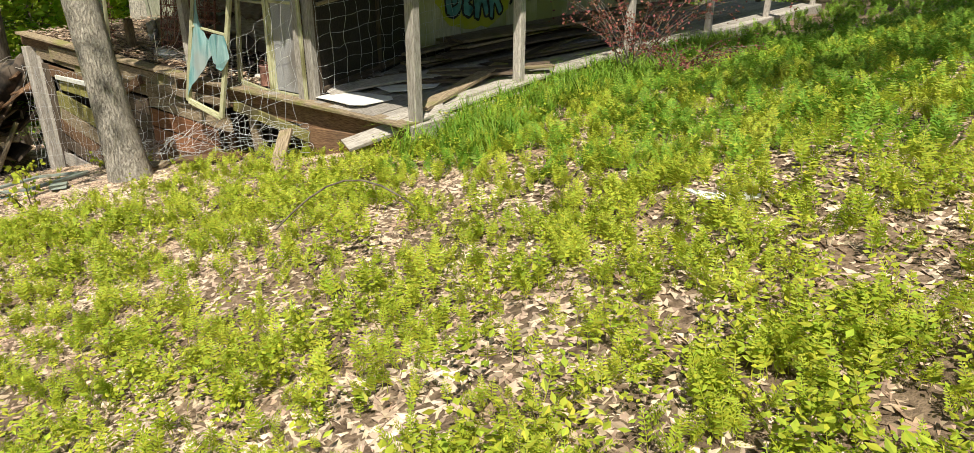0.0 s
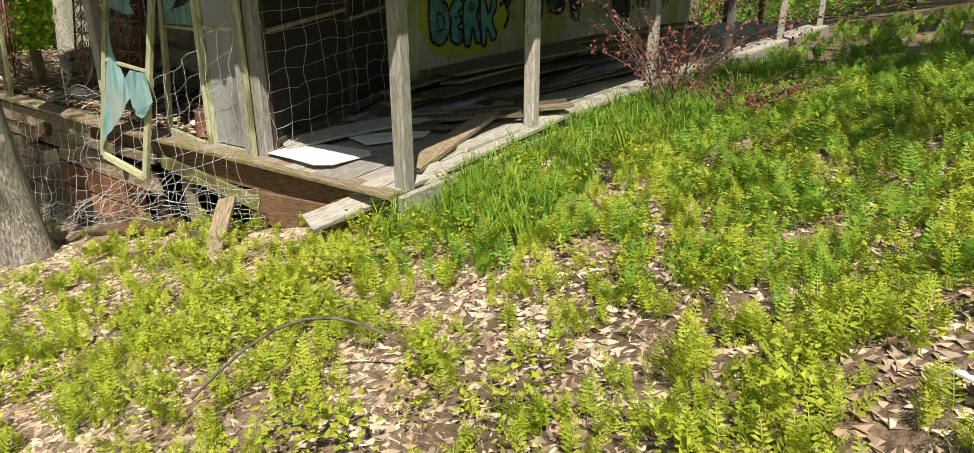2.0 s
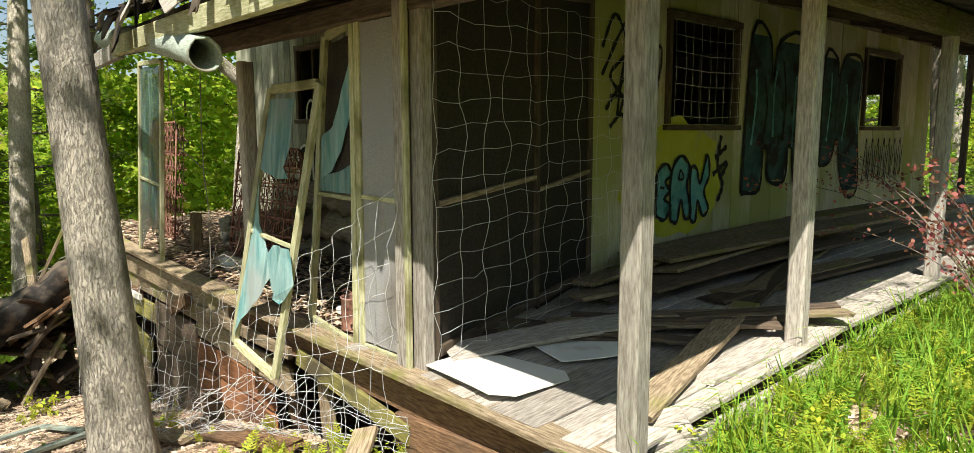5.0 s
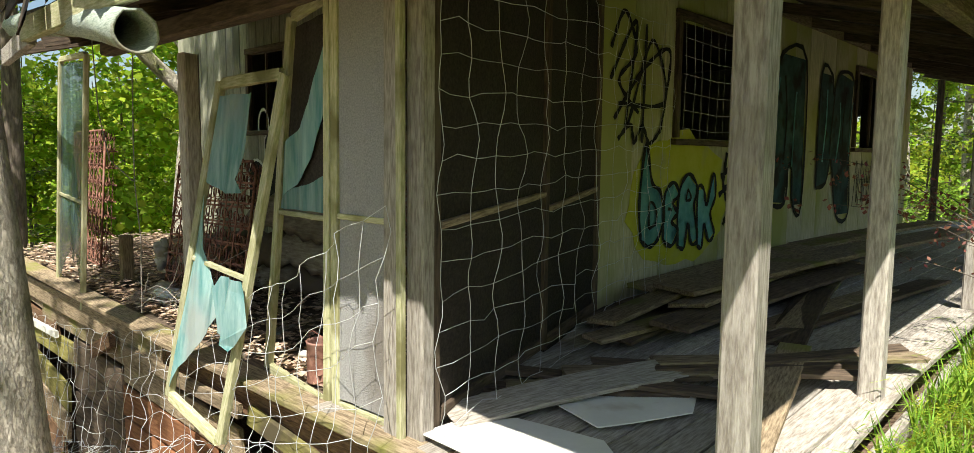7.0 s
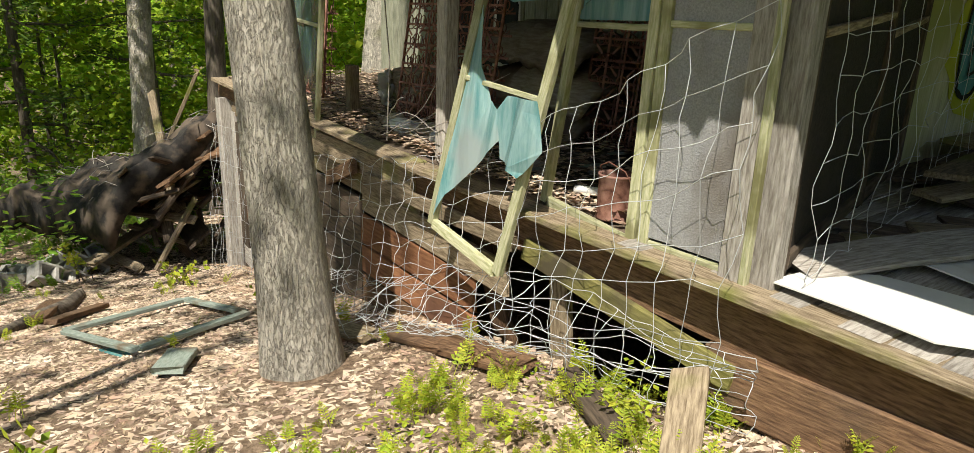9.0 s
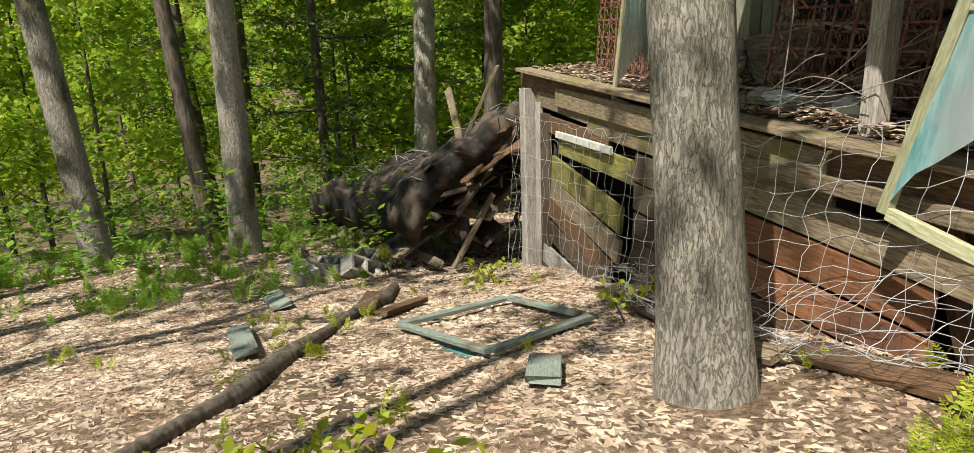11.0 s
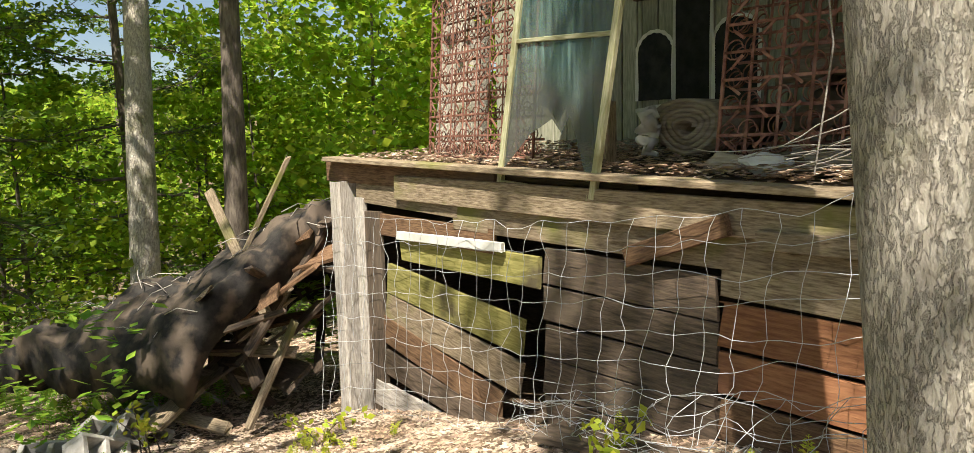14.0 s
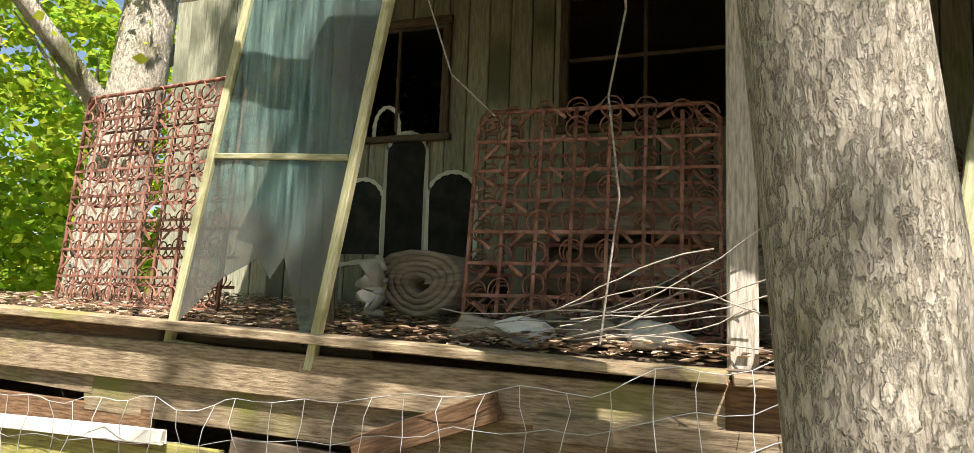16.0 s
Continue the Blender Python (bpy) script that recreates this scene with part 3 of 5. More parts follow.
porch_post(-4.0, FY + 0.02, 0.05, EZ - .13)
porch_post(-4.07, 5.72, 0.15, EZ - .1)
porch_post(-4.07, 8.05, 0.2, EZ - .08)
porch_post(-4.07, 10.6, 0.2, EZ - .06)
porch_post(-4.07, 13.3, 0.2, EZ - .04)
porch_post(-4.07, 16.3, 0.2, EZ)
# these far posts get dark wood to show them shaded
porch_post(-5.9, 16.3, 0.2, EZ + .5, M_DARK, label="porch post coloured dark for shade")
porch_post(-5.2, 16.3, 0.2, EZ + .3, M_DARK, label="porch post coloured dark for shade")
porch_post(-7.55, FY + 0.12, 0.17, 1.9, w=0.1, label="sawn-off grey post at the porch edge")
porch_post(-9.35, FY + 0.35, 0.25, 0.62, M_TAN, 0.09, "short stub of a porch post")

# ---- screened corner of the porch ----
CX = -5.34                       # corner post
corner = thing("corner_post", (CX, FY, 0.17), "grey boxed corner post of the screened porch", "post")
board("board", (CX - 0.06, FY - 0.03, 0.15), (CX - 0.05, FY - 0.03, EZ - 0.14), 0.09, 0.045, M_GREY, corner, (0, 1, 0))
board("board", (CX + 0.04, FY + 0.02, 0.15), (CX + 0.045, FY + 0.02, EZ - 0.14), 0.1, 0.07, M_GREY, corner, (0, 1, 0))
board("batten", (CX - 0.0, FY - 0.045, 0.15), (CX + 0.0, FY - 0.045, EZ - 0.14), 0.03, 0.03, M_FRAME, corner, (0, 1, 0), "pale batten")


def storm_panel(name, at, p_bl, p_br, p_tl, p_tr, label, mat, rail=0.47, w=0.05, depth=0.035):
    """A window frame with a middle rail between four corners."""
    t = thing(name, at, label, "window frame")
    a, b, c, d = Vector(p_bl), Vector(p_br), Vector(p_tl), Vector(p_tr)
    n = (b - a).cross(c - a).normalized()
    board("stile", a, c, w, depth, mat, t, n)
    board("stile", b, d, w, depth, mat, t, n)
    ux = (b - a).normalized() * w / 2
    board("rail", a + ux, b - ux, w, depth * .96, mat, t, n)
    board("rail", c + ux, d - ux, w, depth * .96, mat, t, n)
    if rail:
        board("middle_rail", a.lerp(c, rail) + ux, b.lerp(d, rail) - ux, 0.025, depth * .8, mat, t, n)
    return t, a, b, c, d, n


def sheet(name, a, b, c, d, outline, mat, parent, label="", off=0.0, wave=0.01, res=14, thick=0.002):
    """A torn pane: the polygon outline, in the unit square of the frame, filled with a slightly wavy sheet."""
    n = (b - a).cross(c - a).normalized()
    bm = bmesh.new()
    vs = [bm.verts.new((u, v, 0)) for u, v in outline]
    bm.faces.new(vs)
    for i in range(1, res):
        for axis in (0, 1):
            no = (1, 0, 0) if axis == 0 else (0, 1, 0)
            pt = [0, 0, 0]
            pt[axis] = i / res
            bmesh.ops.bisect_plane(bm, geom=bm.verts[:] + bm.edges[:] + bm.faces[:], plane_co=pt, plane_no=no)
    for v in bm.verts:
        u, w = v.co.x, v.co.y
        p = a.lerp(b, u).lerp(c.lerp(d, u), w) + n * (off + wave * math.sin(17 * u + 3 * w) * math.cos(5 * w + 2 * u))
        v.co = p
    me = bpy.data.meshes.new(name)
    bm.to_mesh(me)
    bm.free()
    me.materials.append(mat)
    ob = new(name, me)
    sol = ob.modifiers.new("thick", "SOLIDIFY")
    sol.thickness = thick
    attach(ob, parent)
    if label:
        ob["label"] = label
    return ob


ZT = EZ - 0.16
# screened panel beside the corner
t, a, b, c, d, n = storm_panel("screen_panel", (-5.6, FY, 0.17), (-5.84, FY, 0.17), (-5.43, FY, 0.17), (-5.82, FY, ZT), (-5.42, FY, ZT), "tall porch panel of rusty grey screen in a stained frame", M_FRAME)
sheet("screen", a, b, c, d, [(0.03, 0.02), (0.97, 0.02), (0.97, 0.98), (0.03, 0.98)], M_SCREEN, t, wave=0.004, off=0.004)
# sash with torn film, beside it
t, a, b, c, d, n = storm_panel("storm_window", (-6.2, FY + .02, 0.17), (-6.5, FY + .03, 0.2), (-5.91, FY + .0, 0.15), (-6.22, FY + .03, ZT - .06), (-5.87, FY + .0, ZT - .02), "stained storm window with torn blue-green film", M_FRAME)
sheet("torn_film", a, b, c, d, [(0.96, 0.95), (0.96, 0.76), (0.66, 0.62), (0.5, 0.57), (0.08, 0.51), (0.05, 0.66), (0.4, 0.7), (0.75, 0.83)], M_FILM, t, off=0.006)
sheet("torn_film", a, b, c, d, [(0.04, 0.48), (0.97, 0.485), (0.97, 0.58), (0.6, 0.55), (0.3, 0.54), (0.04, 0.5)], M_FILM, t, off=0.01)
# near-black sheet behind the film stands for the dark porch beyond
sheet("dark_screen", a, b, c, d, [(0.04, 0.5), (0.97, 0.5), (0.97, 0.97), (0.04, 0.97)], M_SHADESCREEN, t, off=-0.012, wave=0.003)
# sash slipped down over the deck edge
t, a, b, c, d, n = storm_panel("storm_window", (-7.1, FY - .1, -0.2), (-7.1, FY - .24, -0.03), (-6.5, FY - .24, -0.13), (-6.77, FY - .055, 1.66), (-6.15, FY - .055, 1.66), "slipped storm window with shredded blue-green film", M_FRAME, rail=0.46, w=0.055)
sheet("torn_film", a, b, c, d, [(0.05, 0.96), (0.62, 0.96), (0.66, 0.8), (0.55, 0.72), (0.7, 0.685), (0.42, 0.675), (0.1, 0.7)], M_FILM, t, off=0.01, wave=0.02)
sheet("torn_film", a, b, c, d, [(0.04, 0.03), (0.13, 0.11), (0.36, 0.2), (0.66, 0.33), (0.62, 0.4), (0.4, 0.42), (0.24, 0.5), (0.13, 0.62), (0.05, 0.66)], M_FILM, t, off=0.012, wave=0.015)
sheet("film_flap", a, b, c, d, [(0.64, 0.41), (0.74, 0.29), (1.04, 0.27), (1.2, 0.35), (1.03, 0.46), (0.68, 0.45)], M_FILM, t, off=0.05, wave=0.03)
# tall storm window by the bed springs
t, a, b, c, d, n = storm_panel("storm_window", (-9.5, FY, 0.15), (-9.86, FY - .02, 0.16), (-9.12, FY - .06, 0.1), (-9.5, FY - .02, 2.02), (-8.78, FY - .06, 1.99), "tall grimy storm window with a jagged broken pane", M_FRAME, rail=0.435, w=0.04)
sheet("pane", a, b, c, d, [(0.03, 0.435), (0.97, 0.435), (0.97, 0.98), (0.03, 0.98)], M_GLASS, t, wave=0.004)
sheet("broken_pane", a, b, c, d, [(0.03, 0.05), (0.28, 0.16), (0.5, 0.21), (0.62, 0.17), (0.68, 0.22), (0.8, 0.13), (0.93, 0.04), (0.97, 0.1), (0.97, 0.43), (0.03, 0.43)], M_GLASS, t, wave=0.004)
sheet("film_shred", a, b, c, d, [(0.3, 0.25), (0.42, 0.24), (0.55, 0.2), (0.66, 0.26), (0.7, 0.42), (0.58, 0.6), (0.42, 0.62), (0.4, 0.4)], M_FILM, t, off=-0.012, wave=0.01)

# screened side wall between the corner and the house, near black for its shade
side = tagged(new("wall_screen"), "screened side wall of the porch, coloured near black for shade", "screen wall", kind="structure")
sa, sb = Vector((CX + 0.05, FY + 0.08, 0)), Vector((WX + 0.03, SY - 0.03, 0))
sn = (sb - sa).cross(Vector((0, 0, 1)))


def side_pt(u, z):
    p = sa.lerp(sb, u)
    return (p.x, p.y, z)


for u in (0.0, 0.565, 0.985):
    board("stile", side_pt(u, 0.2 + 0.1 * u), side_pt(u, 2.2 + .25 * u), 0.055, 0.04, M_DARK, side, sn)
for u0, u1 in ((0.02, 0.55), (0.58, 0.975)):
    board("rail", side_pt(u0, 2.12 + .2 * u0), side_pt(u1, 2.12 + .2 * u1), 0.05, 0.038, M_DARK, side, sn)
    board("rail", side_pt(u0, 1.02), side_pt(u1, 1.1), 0.03, 0.045, M_TAN, side, sn)
    board("rail", side_pt(u0, 0.24 + .1 * u0), side_pt(u1, 0.24 + .1 * u1), 0.06, 0.038, M_DARK, side, sn)
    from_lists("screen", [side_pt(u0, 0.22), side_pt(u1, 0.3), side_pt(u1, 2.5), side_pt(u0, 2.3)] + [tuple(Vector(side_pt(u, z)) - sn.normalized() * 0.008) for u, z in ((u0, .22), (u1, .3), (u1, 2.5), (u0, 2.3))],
               [(0, 1, 2, 3), (7, 6, 5, 4), (0, 4, 5, 1), (1, 5, 6, 2), (2, 6, 7, 3), (3, 7, 4, 0)], M_SHADESCREEN, side)

# ---- trees ----
def tree_mesh(name, height, r0, seed, leaves, leaf, mat_bark, mat_leaf, crown0=0.35, spread=0.33, limbs=11, lean=(0, 0), conifer=False, label="", rough=0.03, sides=12, lift=0.5):
    """A tree at the origin: tapered trunk, limbs and twigs in one part, a crown of single leaves in another."""
    r = random.Random(seed)
    nr = np.random.default_rng(seed)
    root = thing(name, (0, 0, 0), label, "tree", "woodland trees")
    v, f, tips = [], [], []
    n = 18
    ph = r.uniform(0, 6)
    def axis(u):
        return Vector((lean[0] * u + 0.012 * height * math.sin(3 * u + ph) * u, lean[1] * u + 0.012 * height * math.cos(2.6 * u + ph) * u, -0.3 + (height + 0.3) * u))
    def rad(u):
        flare = 0.5 * r0 * math.exp(-max(u * height - .25, 0) * 4)
        return r0 * (1 - 0.82 * u) + flare * 0.6
    us = [0, .012, .025, .04, .06, .09] + [0.09 + 0.91 * (i + 1) / n for i in range(n)]
    tube_into(v, f, [axis(u) for u in us], [rad(u) for u in us], sides, rough)
    for i in range(limbs):
        u = crown0 + (0.97 - crown0) * (i + r.random() * .6) / limbs
        ang = i * 2.4 + r.uniform(-.5, .5)
        ln = height * spread * (1.05 - u) * r.uniform(.7, 1.15) + 0.5
        p, dv = axis(u), Vector((math.cos(ang), math.sin(ang), (-.12 if conifer else lift) + r.uniform(-.1, .2))).normalized()
        pts, m = [p], 6
        for k in range(m):
            dv = (dv + Vector((r.uniform(-.2, .2), r.uniform(-.2, .2), r.uniform(-.1, .12)))).normalized()
            p = p + dv * ln / m
            pts.append(p)
            if k >= 1:
                tips.append((p, ln * 0.24))
                q, d2, tw = p, (dv + Vector((r.uniform(-1, 1), r.uniform(-1, 1), r.uniform(-.2, .5)))).normalized(), [p]
                for _ in range(3):
                    q = q + d2 * ln * 0.11
                    d2 = (d2 + Vector((r.uniform(-.3, .3), r.uniform(-.3, .3), r.uniform(-.2, .2)))).normalized()
                    tw.append(q)
                tips.append((q, ln * 0.2))
                tube_into(v, f, tw, [rad(u) * .14, rad(u) * .1, rad(u) * .07, rad(u) * .02], 4)
        tube_into(v, f, pts, [rad(u) * (.42 - .38 * k / m) for k in range(m + 1)], 5)
    from_lists("trunk", v, f, mat_bark, root, smooth=True)
    if leaves:
        tp = np.array([tuple(t[0]) for t in tips])
        ts = np.array([max(t[1], .35) for t in tips])
        pick = nr.integers(0, len(tp), leaves)
        c = tp[pick] + nr.normal(0, 1, (leaves, 3)) * ts[pick][:, None] * np.array([.62, .62, .16 if conifer else .38])
        ax = nr.normal(0, 1, (leaves, 3)); ax[:, 2] *= 0.4
        ax /= np.linalg.norm(ax, axis=1)[:, None]
        up = nr.normal(0, 1.1, (leaves, 3)) + np.array([0, 0, 1.0])
        bx = np.cross(up, ax); bx /= np.linalg.norm(bx, axis=1)[:, None]
        s = leaf * nr.uniform(.6, 1.3, (leaves, 1))
        w = 0.2 if conifer else 0.36
        nv = np.cross(ax, bx)
        vv = np.stack([c - ax * s * .5, c + bx * s * w + nv * s * .1, c + ax * s * .55, c - bx * s * w + nv * s * .1], 1).reshape(-1, 3)
        crown = from_arrays("crown", vv, np.arange(leaves * 4).reshape(-1, 4), mat_leaf)
        attach(crown, root)
    return root


def put(tree, x, y, turn, scale=1.0, sink=0.0, label=""):
    o = copy_thing(tree, Matrix.LocRotScale((x, y, g1(x, y) - sink), Euler((0, 0, turn)), None))
    o.scale = (scale,) * 3
    if label:
        o["label"] = label
    return o


# the grey-barked tree beside the porch
bark_tree = tree_mesh("maple_tree", 13, 0.18, 3, 1200, 0.17, M_BARK, M_LEAF, 0.72, 0.2, 6, (-1.5, -0.4), label="tall grey-barked tree with rough plated bark by the porch", rough=0.035, sides=28)
bark_tree.matrix_basis = Matrix.Translation((-7.19, 3.2, g1(-7.19, 3.2)))

t1 = tree_mesh("woodland_tree", 15, 0.2, 11, 2300, 0.2, M_BARK, M_LEAF, 0.5, 0.3, 11, (-.5, -.9), label="slender woodland tree with fresh green leaves")
t2 = tree_mesh("woodland_tree", 13, 0.19, 12, 2500, 0.2, M_BARKDARK, M_LEAF, 0.4, 0.34, 12, (.6, -.7), label="dark-barked woodland tree with fresh green leaves")
t3 = tree_mesh("young_tree", 7, 0.06, 13, 3200, 0.17, M_BARKDARK, M_LEAF, 0.12, 0.42, 14, (.2, .3), label="young leafy maple tree in the woods")
big = tree_mesh("maple_tree", 12, 0.42, 15, 7500, 0.13, M_BARK, M_LEAF, 0.16, 0.5, 11, (.5, .6), label="massive old maple with forking limbs behind the porch", rough=0.05, sides=20, lift=.9)
big.matrix_basis = Matrix.Translation((-13.75, 6.85, g1(-13.75, 6.85)))
t4 = tree_mesh("hemlock_tree", 14, 0.12, 14, 7000, 0.13, M_BARKDARK, M_HEMLOCK, 0.14, 0.13, 34, (.2, 0), True, label="dark hemlock with sparse drooping branches")
t1.matrix_basis = Matrix.Translation((-15.1, -0.8, g1(-15.1, -.8)))
t2.matrix_basis = Matrix.Translation((-19, 0.3, g1(-19, .3)))
t3.matrix_basis = Matrix.Translation((-22, 3.0, g1(-22, 3)))
t4.matrix_basis = Matrix.Translation((-20, 2.6, g1(-20, 2.6)))
put(t1, -14.9, 1.05, 2.4, 1.0)
put(t1, -17.6, 4.2, 4.4, 1.15)
put(t2, -17.1, 5.35, 1.2, 1.05)
put(t2, -22.5, 0.1, 5.1, 1.1)
for x, y, k, s in ((-21, 5.2, 3, 1), (-21.5, 3.4, 2, .95), (-24, 1, 3, 1.1), (-20.5, -1.8, 2, 1.0), (-23, 7, 2, 1.1)):
    put((t1, t2, t3, t4)[k], x, y, rng.uniform(0, 6), s)
for i in range(42):
    ang, dist = rng.uniform(1.55, 3.75), rng.uniform(22, 75)
    x, y = -5 + dist * math.cos(ang), 2 + dist * math.sin(ang)
    put((t3, t2, t3, t3, t3, t4)[i % 6], x, y, rng.uniform(0, 6), rng.uniform(.85, 1.25), 0.1)
for i in range(34):
    x, y = rng.uniform(-11, 6), rng.uniform(18, 42)
    put((t2, t4, t3, t1, t2)[i % 5], x, y, rng.uniform(0, 6), rng.uniform(.85, 1.2), 0.1)
# unseen trees added all round; the eastern ones shade the bank
for x, y, k in ((3.2, 9.5, 1), (4.5, 5.0, 1), (2.7, 3.4, 1), (5, 14, 0), (12, 2, 0), (10, -9, 1), (-14, -9, 0), (-20, -8, 1), (0, -14, 1)):
    put((t1, t2)[k], x, y, rng.uniform(0, 6), 1.0)

# unseen open-crowned trees added south of the slope, whose shade dapples the leaves
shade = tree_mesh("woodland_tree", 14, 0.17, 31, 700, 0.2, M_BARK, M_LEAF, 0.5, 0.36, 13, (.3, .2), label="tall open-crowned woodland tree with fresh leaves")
shade.matrix_basis = Matrix.Translation((-9.4, -4.6, g1(-9.4, -4.6)))
for x, y, a in ((-6.9, -3.9, 2.7), (-11.6, -4.2, 4.1), (-12.6, -7.5, 5.2), (-15.5, -6.5, 0.4)):
    put(shade, x, y, a, 1.0)
# unseen slim trees added for the trunk shadows across the leaves
bare = tree_mesh("woodland_tree", 13, 0.12, 33, 160, 0.2, M_BARK, M_LEAF, 0.78, 0.16, 6, (.3, -.6), label="slim bare-stemmed tree with a small high crown")
bare.matrix_basis = Matrix.Translation((-4.3, -1.9, g1(-4.3, -1.9)))
put(bare, -5.4, -1.6, 1.4, 1.0)
for x, y, a in ((-21.5, 10.6, .3), (-23.5, 12.6, 2.0), (-25, 10.2, 4.0), (-20.5, 12.6, 5.0)):
    put(t3, x, y, a, 1.4, 0.1)
for i in range(9):
    x, y = rng.uniform(-30, -17), rng.uniform(5.5, 20)
    put(t3, x, y, rng.uniform(0, 6), rng.uniform(.8, 1.25), 0.1)
for i in range(9):
    x, y = rng.uniform(-36, -22), rng.uniform(-8, 6)
    put(t3, x, y, rng.uniform(0, 6), rng.uniform(.8, 1.3), 0.1)
# ---- ferns, grass, leaf litter ----
def fern_variant(seed, fronds, size):
    r = np.random.default_rng(seed)
    tris = []
    for k in range(fronds):
        ang = r.uniform(0, 6.283)
        out, h = r.uniform(.15, .5) * size, size * r.uniform(.75, 1.2)
        dirv = np.array([math.cos(ang), math.sin(ang), 0])
        side = np.array([-dirv[1], dirv[0], 0])
        base = np.array([*r.normal(0, .035, 2), 0])
        def at(u):
            return base + dirv * out * u ** 1.6 + np.array([0, 0, h * (u - 0.28 * u ** 3)])
        def quad(a, b, c, d):
            tris.append((a, b, c)); tris.append((a, c, d))
        for s in range(3):
            a, b = at(s / 3), at((s + 1) / 3)
            quad(a - side * .0018, a + side * .0018, b + side * .0012, b - side * .0012)
        m = 9
        for i in range(m):
            u = 0.26 + 0.72 * i / (m - 1)
            p, q = at(u), at(min(u + .05, 1.04))
            ln = size * 0.2 * math.sin(min(1, (1.06 - u) / .8) * 1.45) * r.uniform(.8, 1.15)
            f = (q - p) / (np.linalg.norm(q - p) + 1e-9)
            for sg in (-1, 1):
                tip = p + (side * sg * .9 + f * .45) * ln - np.array([0, 0, .15 * ln])
                w = f * ln * .2
                mid = (p + tip) / 2 + np.array([0, 0, .08 * ln])
                tris.append((p, mid - w, tip)); tris.append((p, tip, mid + w))
    return np.array(tris)


def grass_variant(seed, blades, size):
    r = np.random.default_rng(seed)
    tris = []
    for k in range(blades):
        ang, h = r.uniform(0, 6.283), size * r.uniform(.6, 1.3)
        d = np.array([math.cos(ang), math.sin(ang), 0]); s = np.array([-d[1], d[0], 0]) * .0045
        b = np.array([*r.normal(0, .03, 2), 0])
        p1, p2, p3 = b + d * .1 * h + [0, 0, .5 * h], b + d * .32 * h + [0, 0, .85 * h], b + d * .7 * h + [0, 0, .8 * h]
        tris += [(b - s, b + s, p1 + s), (b - s, p1 + s, p1 - s), (p1 - s, p1 + s, p2), (p2 - s * .7, p2 + s * .7, p3)]
    return np.array(tris)


def broad_variant(seed, n, size):
    r = np.random.default_rng(seed)
    tris = []
    for k in range(n):
        c = np.array([*r.normal(0, .05, 2), size * r.uniform(.3, 1)])
        a = r.normal(0, 1, 3); a[2] *= .3; a /= np.linalg.norm(a)
        b = np.cross([0, 0, 1], a); b /= np.linalg.norm(b)
        L = r.uniform(.018, .035) * (0.5 if size < .3 else 1)
        tris += [(c - a * L, c + b * L * .6, c + a * L), (c - a * L, c + a * L, c - b * L * .6)]
    return np.array(tris)


def scatter(name, variants, xy, scale, mat, label, category, tilt=0.15):
    parts = []
    pick = nrng.integers(0, len(variants), len(xy))
    z = gz(xy[:, 0], xy[:, 1])
    ang = nrng.uniform(0, 6.283, len(xy))
    for k, tri in enumerate(variants):
        idx = np.where(pick == k)[0]
        if not len(idx):
            continue
        c, s = np.cos(ang[idx])[:, None, None], np.sin(ang[idx])[:, None, None]
        X, Y, Z = tri[None, :, :, 0], tri[None, :, :, 1], tri[None, :, :, 2]
        sc = scale[idx][:, None, None]
        tx, ty = nrng.normal(0, tilt, (2, len(idx), 1, 1))
        wx = (X * c - Y * s) * sc + Z * sc * tx + xy[idx, 0][:, None, None]
        wy = (X * s + Y * c) * sc + Z * sc * ty + xy[idx, 1][:, None, None]
        wz = Z * sc + z[idx][:, None, None] - 0.005
        parts.append(np.stack([wx, wy, wz], -1).reshape(-1, 3))
    v = np.concatenate(parts)
    return tagged(from_arrays(name, v, np.arange(len(v)).reshape(-1, 3), mat), label, category, kind="stuff")


def vnoise(x, y, s, o=0.0):
    return np.array([noise.noise(Vector((a * s + o, b * s, o))) for a, b in zip(x, y)])


def sown(n, x0, x1, y0, y1, keep):
    p = np.stack([nrng.uniform(x0, x1, n), nrng.uniform(y0, y1, n)], 1)
    under = (p[:, 0] < -3.88) & (p[:, 1] > FY - 0.03) & (p[:, 0] > -12.1) & (p[:, 1] < 16.8)
    tr = np.hypot(p[:, 0] + 7.16, p[:, 1] - 3.2) < 0.25
    k = keep(p[:, 0], p[:, 1])
    return p[(nrng.random(n) < k) & ~under & ~tr]


def fern_keep(x, y):
    m = 0.5 + 0.75 * vnoise(x, y, 0.9) + 0.7 * vnoise(x, y, 2.7, 5)
    west = np.clip((x + 6.6) / 1.0, 0, 1)
    return np.clip(m, 0.12, 1) * (west + (1 - west) * 0.0)


fv = [fern_variant(s, 4 + s % 3, 0.17 + 0.02 * (s % 3)) for s in range(8)]
p = sown(18500, -7.0, 3.0, -1.2, 9.0, fern_keep)
scatter("ferns", fv, p, nrng.uniform(.5, 1.05, len(p)), M_FERN, "bright yellow-green hay-scented ferns over dry leaves", "ferns")
p = sown(900, -4.0, 3.5, 6, 18, lambda x, y: np.full(len(x), .8))
scatter("ferns", fv, p, nrng.uniform(1.0, 1.7, len(p)), M_GRASS, "darker green ferns along the shaded bank", "ferns")
